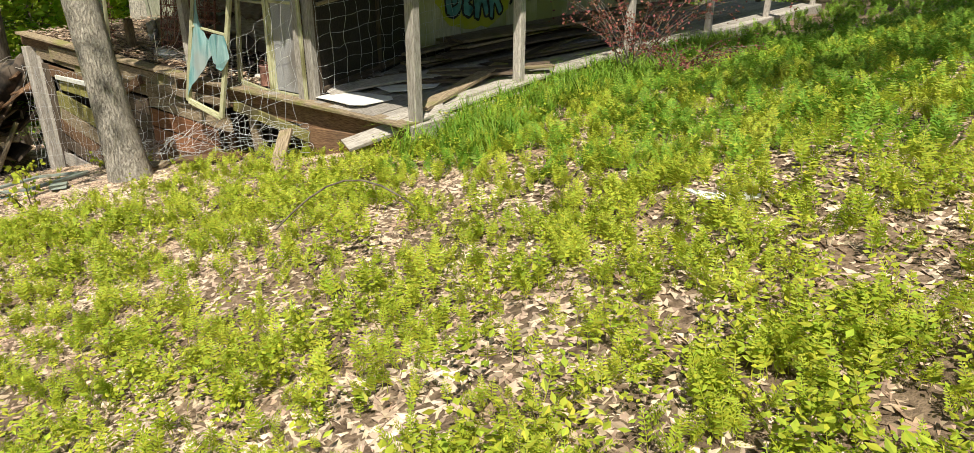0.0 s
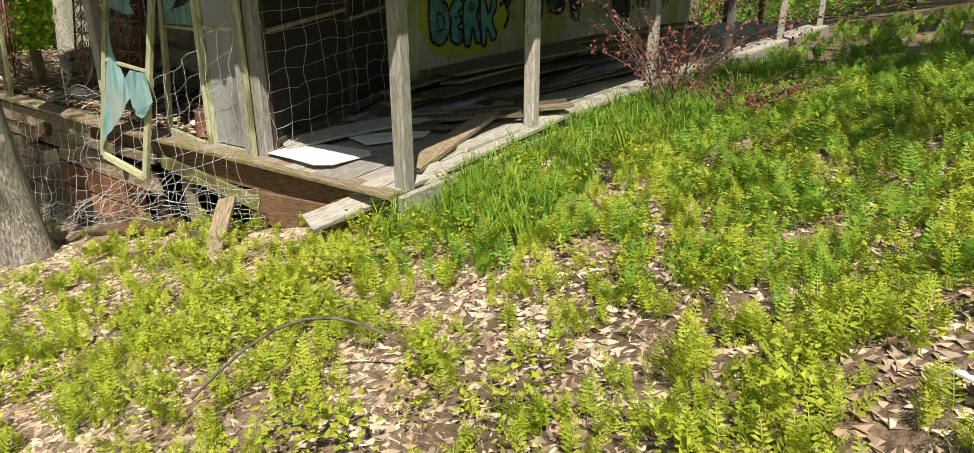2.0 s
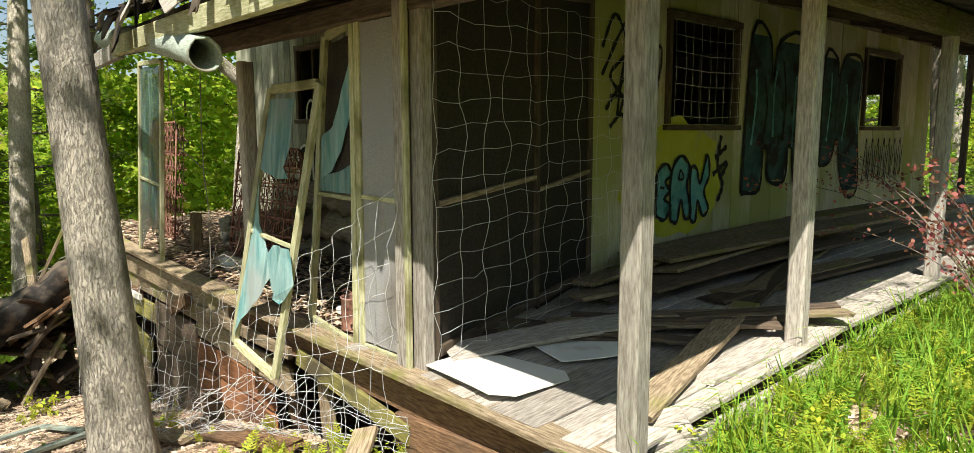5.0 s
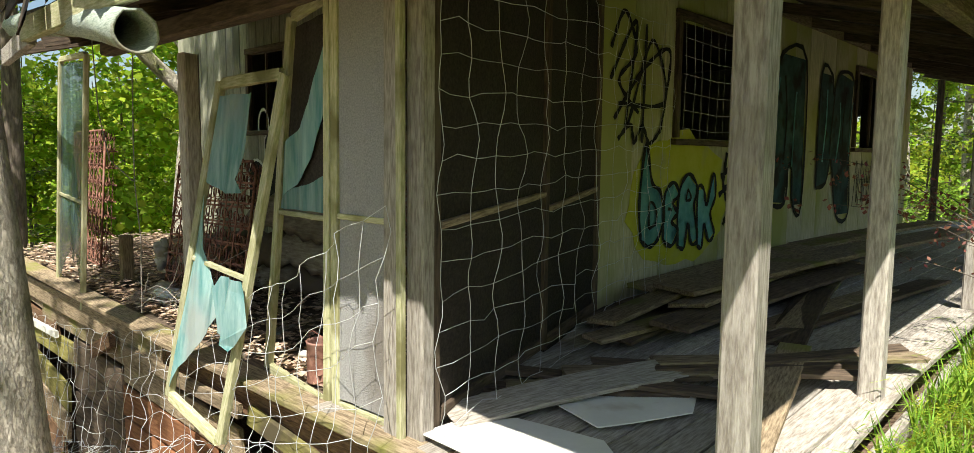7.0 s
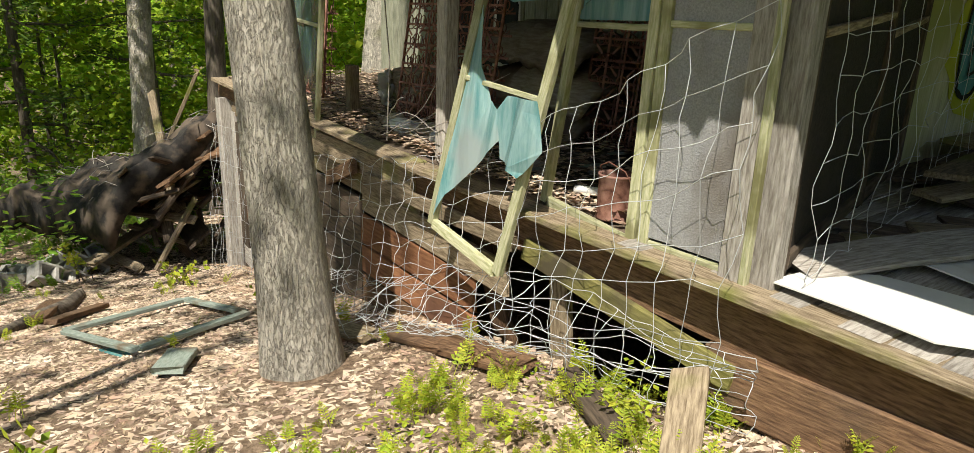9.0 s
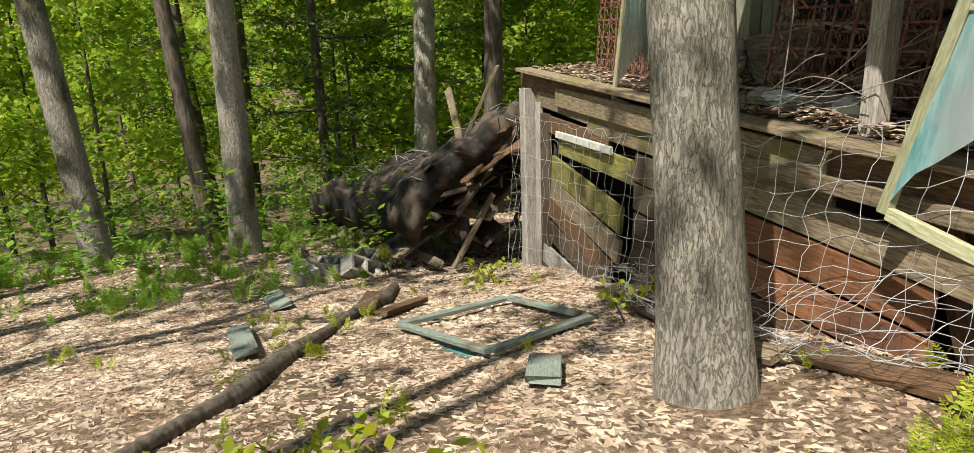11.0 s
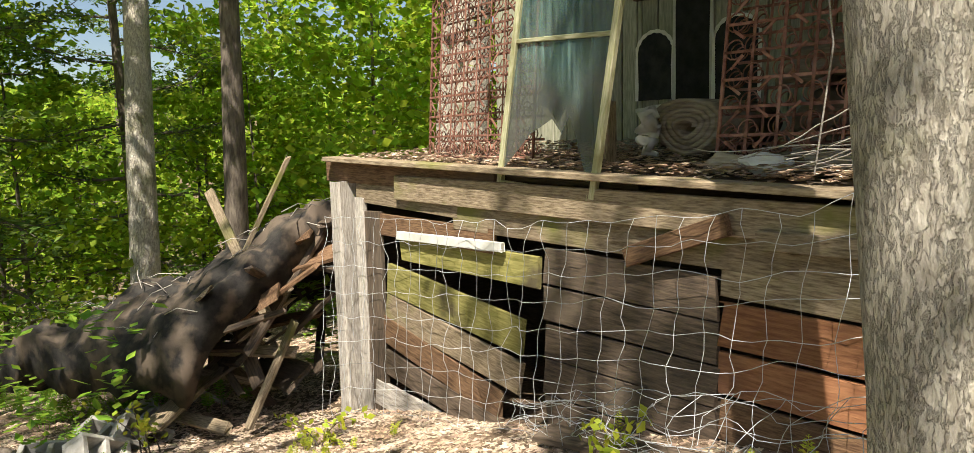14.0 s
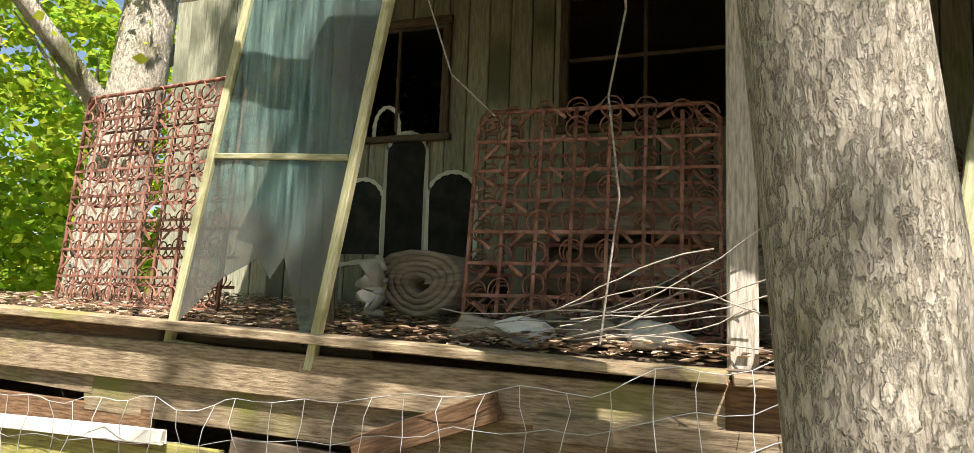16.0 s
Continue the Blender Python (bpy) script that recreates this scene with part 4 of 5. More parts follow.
bv = [broad_variant(s, 34, 0.16) for s in range(6)]
p = sown(3600, -6.8, 3.0, -1.0, 9.5, fern_keep)
scatter("groundcover", bv, p, nrng.uniform(.7, 1.3, len(p)), M_FERN, "small-leaved green ground plants among the ferns", "plants")
gvv = [grass_variant(s, 12, 0.26) for s in range(5)]
p = sown(650, -3.95, -2.8, 3.7, 9.5, lambda x, y: np.clip(1.15 - (x + 3.95) / 1.2, 0, 1))
scatter("grass", gvv, p, nrng.uniform(.6, 1.2, len(p)), M_GRASS, "long green grass along the porch edge", "grass")
p = sown(2300, -3.7, 1.2, 3.4, 9.5, lambda x, y: np.clip(.35 + .2 * (y - 3.4), 0, 1))
scatter("ferns", fv, p, nrng.uniform(.7, 1.3, len(p)), M_GRASS, "thick green ferns on the bank beside the porch", "ferns")
p = sown(900, -19, -11.5, -3, 4.0, lambda x, y: np.clip(.4 + vnoise(x, y, .6, 7), .1, 1))
scatter("ferns", fv, p, nrng.uniform(1.0, 2.0, len(p)), M_GRASS, "low green ferns between the tree trunks", "ferns")
# few plants on the leaf-strewn slope, thicker undergrowth by the trees
p = sown(420, -13.5, -6.4, 0.0, 4.1, lambda x, y: np.clip(-.15 + 1.6 * vnoise(x, y, .9, 3), .03, .6))
scatter("ferns", fv, p, nrng.uniform(.6, 1.1, len(p)), M_FERN, "scattered small ferns among brown leaves", "ferns")
uv = [broad_variant(s + 20, 60, 0.5) for s in range(5)]
p = sown(2600, -40, -12.4, -14, 22, lambda x, y: np.clip(.45 + 1.2 * vnoise(x, y, .35, 2), .0, 1))
scatter("undergrowth", uv, p, nrng.uniform(1.2, 2.6, len(p)), M_GRASS, "low green undergrowth between the trees", "undergrowth")

p = sown(1400, -12, 9, 16, 48, lambda x, y: np.full(len(x), .9))
scatter("undergrowth", uv, p, nrng.uniform(1.5, 3.2, len(p)), M_GRASS, "green undergrowth beyond the porch end", "undergrowth")
# wooded slopes beyond the valley
fa = np.stack([-5 + (d := 60 + 420 * nrng.random(70000) ** 1.6) * np.cos(w := nrng.uniform(0, 6.283, 70000)), 3 + d * np.sin(w)], 1)
fs = nrng.uniform(.5, 1.2, len(fa)) * np.clip(d / 110, .7, 3)
fh = gz(fa[:, 0], fa[:, 1]) + nrng.random(len(fa)) ** .7 * 10
fax = nrng.normal(0, 1, (len(fa), 3)); fax /= np.linalg.norm(fax, axis=1)[:, None]
fbx = np.cross(fax, nrng.normal(0, 1, (len(fa), 3))); fbx /= np.linalg.norm(fbx, axis=1)[:, None]
fc = np.concatenate([fa, fh[:, None]], 1)
fvv = np.stack([fc - fax * fs[:, None], fc + fbx * fs[:, None] * .6, fc + fax * fs[:, None], fc - fbx * fs[:, None] * .6], 1).reshape(-1, 3)
tagged(from_arrays("far_woods", fvv, np.arange(len(fvv)).reshape(-1, 4), M_LEAF), "distant spring woods covering the slopes", "woods", kind="stuff")
lit = np.array([[(-.5, 0, 0), (-.12, .34, .1), (.05, 0, -.02)], [(.05, 0, -.02), (-.12, .34, .1), (.5, .05, .12)],
                [(-.5, 0, 0), (.05, 0, -.02), (-.1, -.34, .12)], [(.05, 0, -.02), (.5, .05, .12), (-.1, -.34, .12)]], float)
lit2 = lit * np.array([.9, .75, -1.2]) + np.array([0, 0, .14])
p = sown(185000, -14, 3.0, -1.5, 6.0, lambda x, y: np.clip(.75 + .5 * vnoise(x, y, .8, 9), .25, 1))
p2 = sown(26000, -26, -14, -8, 9, lambda x, y: np.full(len(x), .9))
scatter("leaf_litter", [lit, lit2], p2, nrng.uniform(.06, .13, len(p2)), M_LITTER, "dry fallen leaves under the trees", "fallen leaves", tilt=0.5)
scatter("leaf_litter", [lit, lit2], p, nrng.uniform(.04, .088, len(p)), M_LITTER, "pale dry fallen leaves covering the slope", "fallen leaves", tilt=0.5)

# ---- loose planks and sheets on the porch ----
def loose(p0, p1, w, th, mat, label, normal=(0, 0, 1), bow=0.0, ragged=0.02, name="loose_plank"):
    return tagged(board(name, p0, p1, w, th, mat, None, normal, ragged=ragged, bow=bow), label, "plank", "planks heaped on the porch")


LP = "fallen weathered plank lying on the porch floor"
loose((-4.42, 3.74, -0.03), (-3.98, 4.5, 0.2), 0.17, 0.035, M_GREY, "pale plank sloping from the porch corner into the grass", (0.2, -0.3, 1))
loose((-4.12, 4.35, 0.22), (-4.5, 6.0, 0.34), 0.15, 0.035, M_TAN, "slanting loose plank beside the corner post")
loose((-4.15, 4.9, 0.23), (-4.1, 8.0, 0.28), 0.14, 0.03, M_GREY, LP)
r4 = random.Random(5)
for i in range(16):
    y0 = 5.4 + r4.uniform(0, 1.2)
    ln = r4.uniform(1.6, 3.2)
    x0 = -5.62 + r4.random() * 1.0
    ang = r4.uniform(-0.22, 0.16)
    z = 0.28 + 0.026 * (i % 7)
    loose((x0, y0, z), (x0 + ln * math.sin(ang), y0 + ln * math.cos(ang), z + r4.uniform(0, .07)), r4.uniform(.12, .24), 0.026, (M_DARK, M_TAN, M_TAN, M_DARK)[i % 4], LP, (r4.uniform(-.12, .12), 0, 1), r4.uniform(-.01, .02))
for a, b, w, z in (((-5.3, 6.2), (-4.75, 10.6), 0.3, 0.5), ((-5.55, 6.3), (-5.4, 10.4), 0.28, 0.46), ((-5.1, 8.2), (-4.7, 11.4), 0.26, 0.5), ((-5.5, 8.9), (-5.0, 12.0), .25, .52)):
    loose((a[0], a[1], z), (b[0], b[1], z + .06), w, 0.03, M_TAN, "wide mossy board on the heap of planks", (rng.uniform(-.1, .1), 0, 1), 0.02)
for i in range(9):
    ang = r4.uniform(0.5, 1.15)
    x0, y0, ln = -5.15 + .1 * i, 4.75 + 0.13 * i, r4.uniform(.7, 1.5)
    loose((x0 - ln * .5 * math.sin(ang), y0 - ln * .5 * math.cos(ang) * .6, 0.235 + .012 * i), (x0 + ln * .5 * math.sin(ang), y0 + ln * .5 * math.cos(ang), 0.25 + .014 * i), r4.uniform(.07, .16), 0.022, (M_DARK, M_TAN, M_DARK)[i % 3], LP, (r4.uniform(-.1, .1), 0, 1))
loose((-5.28, 4.3, 0.22), (-4.7, 5.6, 0.3), 0.2, 0.02, M_GREY, "curled pale board beside the screen wall", (0.15, 0, 1), 0.03)


def curved_sheet(name, pts, z, mat, label, category, curl=0.02):
    """A thin warped sheet with a cut outline."""
    bm = bmesh.new()
    bm.faces.new([bm.verts.new((x, y, 0)) for x, y in pts])
    for i in range(1, 10):
        bmesh.ops.bisect_plane(bm, geom=bm.verts[:] + bm.edges[:] + bm.faces[:], plane_co=(pts[0][0] + i * .12 - .3, 0, 0), plane_no=(1, 0, 0))
        bmesh.ops.bisect_plane(bm, geom=bm.verts[:] + bm.edges[:] + bm.faces[:], plane_co=(0, pts[0][1] + i * .1 - .5, 0), plane_no=(0, 1, 0))
    for v in bm.verts:
        v.co.z = z + curl * math.sin(4 * v.co.x + 2 * v.co.y) * math.cos(3 * v.co.y)
    bmesh.ops.solidify(bm, geom=bm.faces[:], thickness=0.006)
    me = bpy.data.meshes.new(name)
    bm.to_mesh(me)
    bm.free()
    me.materials.append(mat)
    return tagged(new(name, me), label, category)


curved_sheet("white_sheet", [(-5.27, 4.13), (-4.72, 4.07), (-4.62, 4.15), (-4.61, 4.5), (-4.7, 4.57), (-5.08, 4.5), (-5.25, 4.3)], 0.208, M_PAPER, "bleached white sheet lying on the porch corner", "sheet", 0.012)
curved_sheet("pale_sheet", [(-5.2, 4.75), (-4.75, 4.6), (-4.55, 5.0), (-4.8, 5.6), (-5.15, 5.5)], 0.24, M_PAPER, "stained pale sheet under the fallen planks", "sheet", 0.01)
# rot and leaves on the south porch floor
pp = np.stack([nrng.uniform(-11.8, -6.0, 5200), FY + 0.05 + 1.9 * nrng.random(5200) ** 1.5], 1)
zz = 0.17 + 0.05 * (pp[:, 1] - FY) + np.interp(pp[:, 0], [-12, -9, -6], [0.1, 0.04, 0.01]) + 0.06 * np.clip(nrng.random(5200), 0, 1)
sc = nrng.uniform(.03, .08, 5200)
an = nrng.uniform(0, 6.28, 5200)
tri = np.concatenate([lit, lit2])[None]
cc, ss = np.cos(an)[:, None, None], np.sin(an)[:, None, None]
lv = np.stack([(tri[..., 0] * cc - tri[..., 1] * ss) * sc[:, None, None] + pp[:, 0][:, None, None],
               (tri[..., 0] * ss + tri[..., 1] * cc) * sc[:, None, None] + pp[:, 1][:, None, None],
               tri[..., 2] * sc[:, None, None] + zz[:, None, None]], -1)[:, :4].reshape(-1, 3)
tagged(from_arrays("leaf_litter", lv, np.arange(len(lv)).reshape(-1, 3), M_LITTER), "dry brown leaves drifted over the porch floor", "fallen leaves", kind="stuff")

# ---- graffiti, flat on the walls ----
def paint(name, outline, mat, parent, plane, at, lift):
    """A flat painted shape on a wall: outline in (along, up)."""
    if plane == "x":
        v = [(at + lift, u, z) for u, z in outline] + [(at + lift - .003, u, z) for u, z in outline]
    else:
        v = [(u, at - lift, z) for u, z in outline] + [(u, at - lift + .003, z) for u, z in outline]
    n = len(outline)
    f = [tuple(range(n)), tuple(range(2 * n - 1, n - 1, -1))] + [(i, (i + 1) % n, n + (i + 1) % n, n + i) for i in range(n)]
    return from_lists(name, v, f, mat, parent)


def stroke(name, pts, width, mat, parent, plane, at, lift, closed=False, step=10):
    """A sprayed line through pts, smoothed, as a flat ribbon."""
    P = [Vector((u, z, 0)) for u, z in pts]
    if closed:
        P = P + [P[0]]
    sm = []
    for i in range(len(P) - 1):
        a, b, c, d = P[max(i - 1, 0)], P[i], P[i + 1], P[min(i + 2, len(P) - 1)]
        for k in range(step):
            t = k / step
            sm.append(0.5 * ((2 * b) + (c - a) * t + (2 * a - 5 * b + 4 * c - d) * t * t + (3 * b - a - 3 * c + d) * t ** 3))
    sm.append(P[-1])
    v, f = [], []
    for i, p in enumerate(sm):
        d = (sm[min(i + 1, len(sm) - 1)] - sm[max(i - 1, 0)])
        nrm = Vector((-d.y, d.x, 0)).normalized() * width / 2 * (1 + .25 * math.sin(i * 1.7))
        for q in (p + nrm, p - nrm):
            v.append((at + lift, q.x, q.y) if plane == "x" else (q.x, at - lift, q.y))
        if i:
            f.append((2 * i - 2, 2 * i - 1, 2 * i + 1, 2 * i))
    return from_lists(name, v, f, mat, parent)


def blob(cx, cz, w, h, n=20, wob=0.1, seed=0):
    r = random.Random(seed)
    return [(cx + w / 2 * math.cos(6.283 * i / n) * (1 + r.uniform(-wob, wob)), cz + h / 2 * math.sin(6.283 * i / n) * (1 + r.uniform(-wob, wob))) for i in range(n)]


WF = WX + 0.028
piece = tagged(new("graffiti"), "teal bubble-letter graffiti outlined in black on yellow", "graffiti")
paint("yellow_haze", blob(7.22, 0.98, 1.5, 1.0, 30, .1, 4), M_YELLOW, piece, "x", WF, 0.002)
letters = ([(6.62, .72), (6.59, 1.0), (6.66, 1.4), (6.75, 1.13), (6.87, 1.06), (6.94, .88), (6.86, .72), (6.74, .67)],
           [(6.93, .7), (6.93, 1.02), (7.06, 1.12), (7.15, 1.03), (7.06, .97), (7.13, .89), (7.05, .83), (7.15, .76), (7.06, .65)],
           [(7.15, .64), (7.14, 1.02), (7.28, 1.18), (7.43, 1.08), (7.39, .92), (7.47, .68), (7.37, .64), (7.3, .8), (7.25, .62)],
           [(7.46, .62), (7.44, 1.05), (7.54, 1.06), (7.6, .93), (7.71, 1.18), (7.75, 1.0), (7.67, .86), (7.75, .7), (7.66, .64), (7.57, .78), (7.54, .6)])
for i, o in enumerate(letters):
    paint("letter", o, M_TEAL, piece, "x", WF, 0.005 + .0012 * i)
    stroke("outline", o, 0.032, M_BLACK, piece, "x", WF, 0.0108 + .001 * i, True, 5)
for i, o in enumerate(([(6.72, .8), (6.72, .98), (6.8, .95), (6.82, .84)], [(7.25, .98), (7.28, 1.06), (7.33, .99)], [(6.98, .93), (7.04, .92)])):
    stroke("outline", o, 0.022, M_BLACK, piece, "x", WF, 0.0158 + .001 * i, len(o) > 2, 5)
tag = tagged(new("graffiti"), "black scrawled spray tag on the siding", "graffiti")
for k, pts in enumerate(([(6.2, 1.8), (6.5, 2.2), (6.4, 1.5), (6.7, 2.1), (6.9, 1.7), (6.3, 1.65)], [(6.2, 2.0), (6.35, 2.25), (6.5, 2.0), (6.3, 1.8), (6.55, 1.6)],
                         [(6.25, 1.55), (6.6, 1.9), (6.95, 2.05), (6.85, 1.5)], [(6.3, 1.42), (6.45, 1.52), (6.5, 1.4), (6.6, 1.52), (6.7, 1.4), (6.85, 1.5)], [(6.6, 1.4), (6.62, 2.2)])):
    stroke("spray_line", pts, 0.03, M_BLACK, tag, "x", WF, 0.006 + .001 * k)
tag = tagged(new("graffiti"), "dark red-black scrawl beside the window", "graffiti")
for k, pts in enumerate(([(7.95, 1.35), (7.9, 1.1), (8.0, .9), (7.92, .75)], [(7.85, 1.15), (8.05, 1.25)], [(7.82, 1.0), (8.06, 1.1), (7.95, .95)])):
    stroke("spray_line", pts, 0.045, M_BLACK, tag, "x", WF, 0.006 + .001 * k)
for x0, seed in ((8.35, 1), (10.1, 2)):
    big = tagged(new("graffiti"), "huge dark teal block letters sprayed on siding", "graffiti")
    w = 1.35 if seed == 1 else 1.15
    if seed == 1:
        o1 = [(x0, 0.8), (x0 + .1, 2.3), (x0 + .45, 2.3), (x0 + .55, 1.9), (x0 + .68, 2.28), (x0 + 1.3, 2.28), (x0 + 1.35, .85), (x0 + 1.12, .85), (x0 + 1.05, 1.2), (x0 + .95, 1.22), (x0 + .9, .88), (x0 + .55, .9), (x0 + .5, 1.2), (x0 + .4, 1.2), (x0 + .36, .82)]
    else:
        o1 = [(x0, 1.0), (x0 + .02, 2.2), (x0 + .35, 2.2), (x0 + .42, 2.0), (x0 + .6, 2.25), (x0 + 1.1, 2.2), (x0 + 1.05, 1.5), (x0 + 1.15, .68), (x0 + .7, .68), (x0 + .45, 1.3), (x0 + .3, 1.05)]
    paint("letter", o1, M_DARKTEAL, big, "x", WF, 0.005)
    stroke("outline", o1, 0.045, M_BLACK, big, "x", WF, 0.009, True, 4)
    for k in range(5):
        u = x0 + .15 + k * .22
        stroke("inner_line", [(u, rng.uniform(1.2, 1.4)), (u + rng.uniform(-.05, .1), rng.uniform(1.6, 1.8)), (u + rng.uniform(-.05, .1), rng.uniform(1.9, 2.1))], 0.035, M_BLACK if k % 2 else M_TEAL, big, "x", WF, 0.011 + .0005 * k)
tag = tagged(new("graffiti"), "thin black scribbled tag below the far window", "graffiti")
for k in range(7):
    u = 11.4 + k * .2
    stroke("spray_line", [(u, .75), (u + .1, 1.3), (u + .15, .8), (u + .2, 1.2)], 0.022, M_BLACK, tag, "x", WF, 0.005 + .001 * k)
back = tagged(new("graffiti"), "black arched letters with white outline on grey planks", "graffiti")
for i, (u, z, w, h) in enumerate(((-10.12, 0.95, .34, .5), (-9.78, 1.05, .32, .95), (-9.42, 0.9, .36, .66), (-9.95, 1.62, .2, .2))):
    o = [(u - w / 2, z - h / 2)] + [(u - w / 2 * math.cos(math.pi * k / 10), z + h / 2 - .12 + .16 * math.sin(math.pi * k / 10)) for k in range(11)] + [(u + w / 2, z - h / 2)]
    if i < 3:
        paint("letter", o, M_BLACK, back, "y", SY - .028, 0.004 + .001 * i)
    stroke("outline", o, 0.028, M_WHITEPAINT, back, "y", SY - .028, 0.009 + .001 * i, False, 3)
stroke("outline", [(-10.3, .62), (-9.9, .66), (-9.5, .6), (-9.2, .58)], 0.03, M_WHITEPAINT, back, "y", SY - .028, 0.0145)

# ---- things on the south porch ----
def bed_spring(cx, cy, z0, w, h, nx, nz, turn, lean, label, swell=0.0):
    """An upright rusty spring mattress frame: bars, coil rings and cross wires."""
    t = thing("bed_spring", (cx, cy, z0), label, "bed spring", "rusty bed springs")
    m = Matrix.Translation((cx, cy, z0)) @ pose(0, 0, 0, lean, 0, turn)
    def P(u, d, z):
        return m @ Vector((u - w / 2, d, z + swell * math.sin(math.pi * u / w)))
    frame_pts = [P(.0, 0, 0), P(0, 0, h - .06), P(.06, 0, h), P(w - .06, 0, h), P(w, 0, h - .06), P(w, 0, 0), P(0, 0, 0)]
    tubes("frame", [frame_pts], 0.011, M_RUST, t, sides=6)
    facing = m.to_3x3() @ Vector((0, 1, 0))
    for i in range(1, nz):
        z = h * i / nz
        board("bar", P(0, -.012, z), P(w, -.012, z), 0.014, 0.005, M_RUST, t, facing, ragged=0)
        board("bar", P(0.02, .11, z - .03), P(w - .02, .11, z - .03), 0.014, 0.004, M_RUST, t, facing, ragged=0)
    for i in range(1, nx):
        u = w * i / nx
        board("bar", P(u, -.018, 0.02), P(u, -.018, h - .05), 0.015, 0.005, M_RUST, t, facing, ragged=0)
        board("bar", P(u + .03, .1, 0.02), P(u + .03, .1, h - .02), 0.013, 0.004, M_RUST, t, facing, ragged=0)
    step_u, step_z = w / nx, h / nz
    for i in range(nx + 1):
        for j in range(nz + 1):
            big_r = min(step_u, step_z) * .36
            u, z = min(max(step_u * i, big_r), w - big_r), min(max(step_z * j, big_r), h - big_r)
            coil = []
            for k in range(37):
                a = k * 2 * math.pi / 12
                rr = big_r * (1 - .5 * k / 36)
                coil.append(P(u + rr * math.cos(a), -.03 + .12 * k / 36, z + rr * math.sin(a)))
            tubes("coil", [coil], 0.0042, M_RUST, t, sides=4)
    for i in range(nx):
        for j in range(nz):
            u, z = step_u * i, step_z * j
            lo, hi = .3, .7
            ends = ((lo, lo), (hi, hi)) if (i + j) % 2 else ((lo, hi), (hi, lo))
            board("strip", P(u + step_u * ends[0][0], -.024, z + step_z * ends[0][1]), P(u + step_u * ends[1][0], -.024, z + step_z * ends[1][1]), 0.014, 0.004, M_RUST, t, facing, ragged=0)
    return t


bed_spring(-8.15, FY + 0.42, 0.27, 1.05, 0.98, 7, 7, 4, -9, "rusty coil bed spring standing on edge on the porch", 0.06)
bed_spring(-10.55, FY + 0.4, 0.3, 1.25, 1.2, 8, 8, -6, -4, "rusty bed spring leaning at the broken porch end")
bed_spring(-7.0, FY + 1.2, 0.25, 0.9, 0.95, 7, 7, 12, -8, "dark rusty bed spring in the shaded porch")

# rolled carpet, end towards the porch edge
rc = thing("rolled_carpet", (-9.05, 4.9, 0.3), "dirty rolled-up carpet pad with spiral end", "carpet roll")
v, f = [], []
for k in range(70):
    a = k * .42
    r = 0.03 + 0.0023 * k
    wob = 1 + .03 * math.sin(3 * a)
    for yy in (4.78, 5.5):
        v.append((-9.02 + r * 1.15 * wob * math.cos(a), yy + .02 * math.sin(a * 2), 0.46 + r * .82 * wob * math.sin(a)))
        v.append((-9.02 + (r + .031) * 1.15 * wob * math.cos(a), yy + .02 * math.sin(a * 2), 0.46 + (r + .031) * .82 * wob * math.sin(a)))
    if k:
        b = 4 * k
        f += [(b - 4, b, b + 1, b - 3), (b - 3, b + 1, b + 3, b - 1), (b - 2, b + 2, b, b - 4), (b - 1, b + 3, b + 2, b - 2)]
from_lists("roll", v, f, M_CLOTH, rc, smooth=True)
v, f = tube_into([], [], [(-9.22 + .05 * math.sin(2.2 * k), 4.72 + .02 * math.cos(k), .57 - .022 * k) for k in range(13)], [.02 + .035 * math.sin(.25 * k + .3) for k in range(13)], 9, .1)
from_lists("crumpled_flap", v, f, M_PAPER, rc, "crumpled pale flap of cloth", True)
# mattress folded behind the springs
mt = thing("mattress", (-8.0, 5.45, 0.3), "sagging striped mattress slumped behind the bed spring", "mattress")
for i, (zz0, hh, dx) in enumerate(((0.3, .2, 0.0), (0.5, .24, .06), (0.76, .24, -.04))):
    bm = bmesh.new()
    bmesh.ops.create_grid(bm, x_segments=22, y_segments=10, size=.5)
    for q in bm.verts:
        ex2 = 1 - (2 * q.co.x) ** 6 * .4
        q.co = Vector((-8.0 + dx + q.co.x * 1.25, 5.5 + q.co.y * .75, zz0 + hh * (1 - (2 * q.co.y) ** 4) * ex2 * .95 + .02 * math.sin(40 * q.co.x) + .03 * math.sin(7 * q.co.x + i)))
    bmesh.ops.solidify(bm, geom=bm.faces[:], thickness=.06)
    me = bpy.data.meshes.new("fold")
    bm.to_mesh(me); bm.free()
    me.materials.append(M_CLOTH)
    me.polygons.foreach_set("use_smooth", [True] * len(me.polygons))
    attach(new("fold", me), mt)


def lathe(name, prof, at, mat, parent, seg=20):
    v, f = [], []
    for r, z in prof:
        for k in range(seg):
            a = 6.2832 * k / seg
            v.append((at[0] + r * math.cos(a), at[1] + r * math.sin(a), at[2] + z))
    for i in range(len(prof) - 1):
        for k in range(seg):
            j = (k + 1) % seg
            f.append((i * seg + k, i * seg + j, i * seg + seg + j, i * seg + seg + k))
    return from_lists(name, v, f, mat, parent, smooth=True)


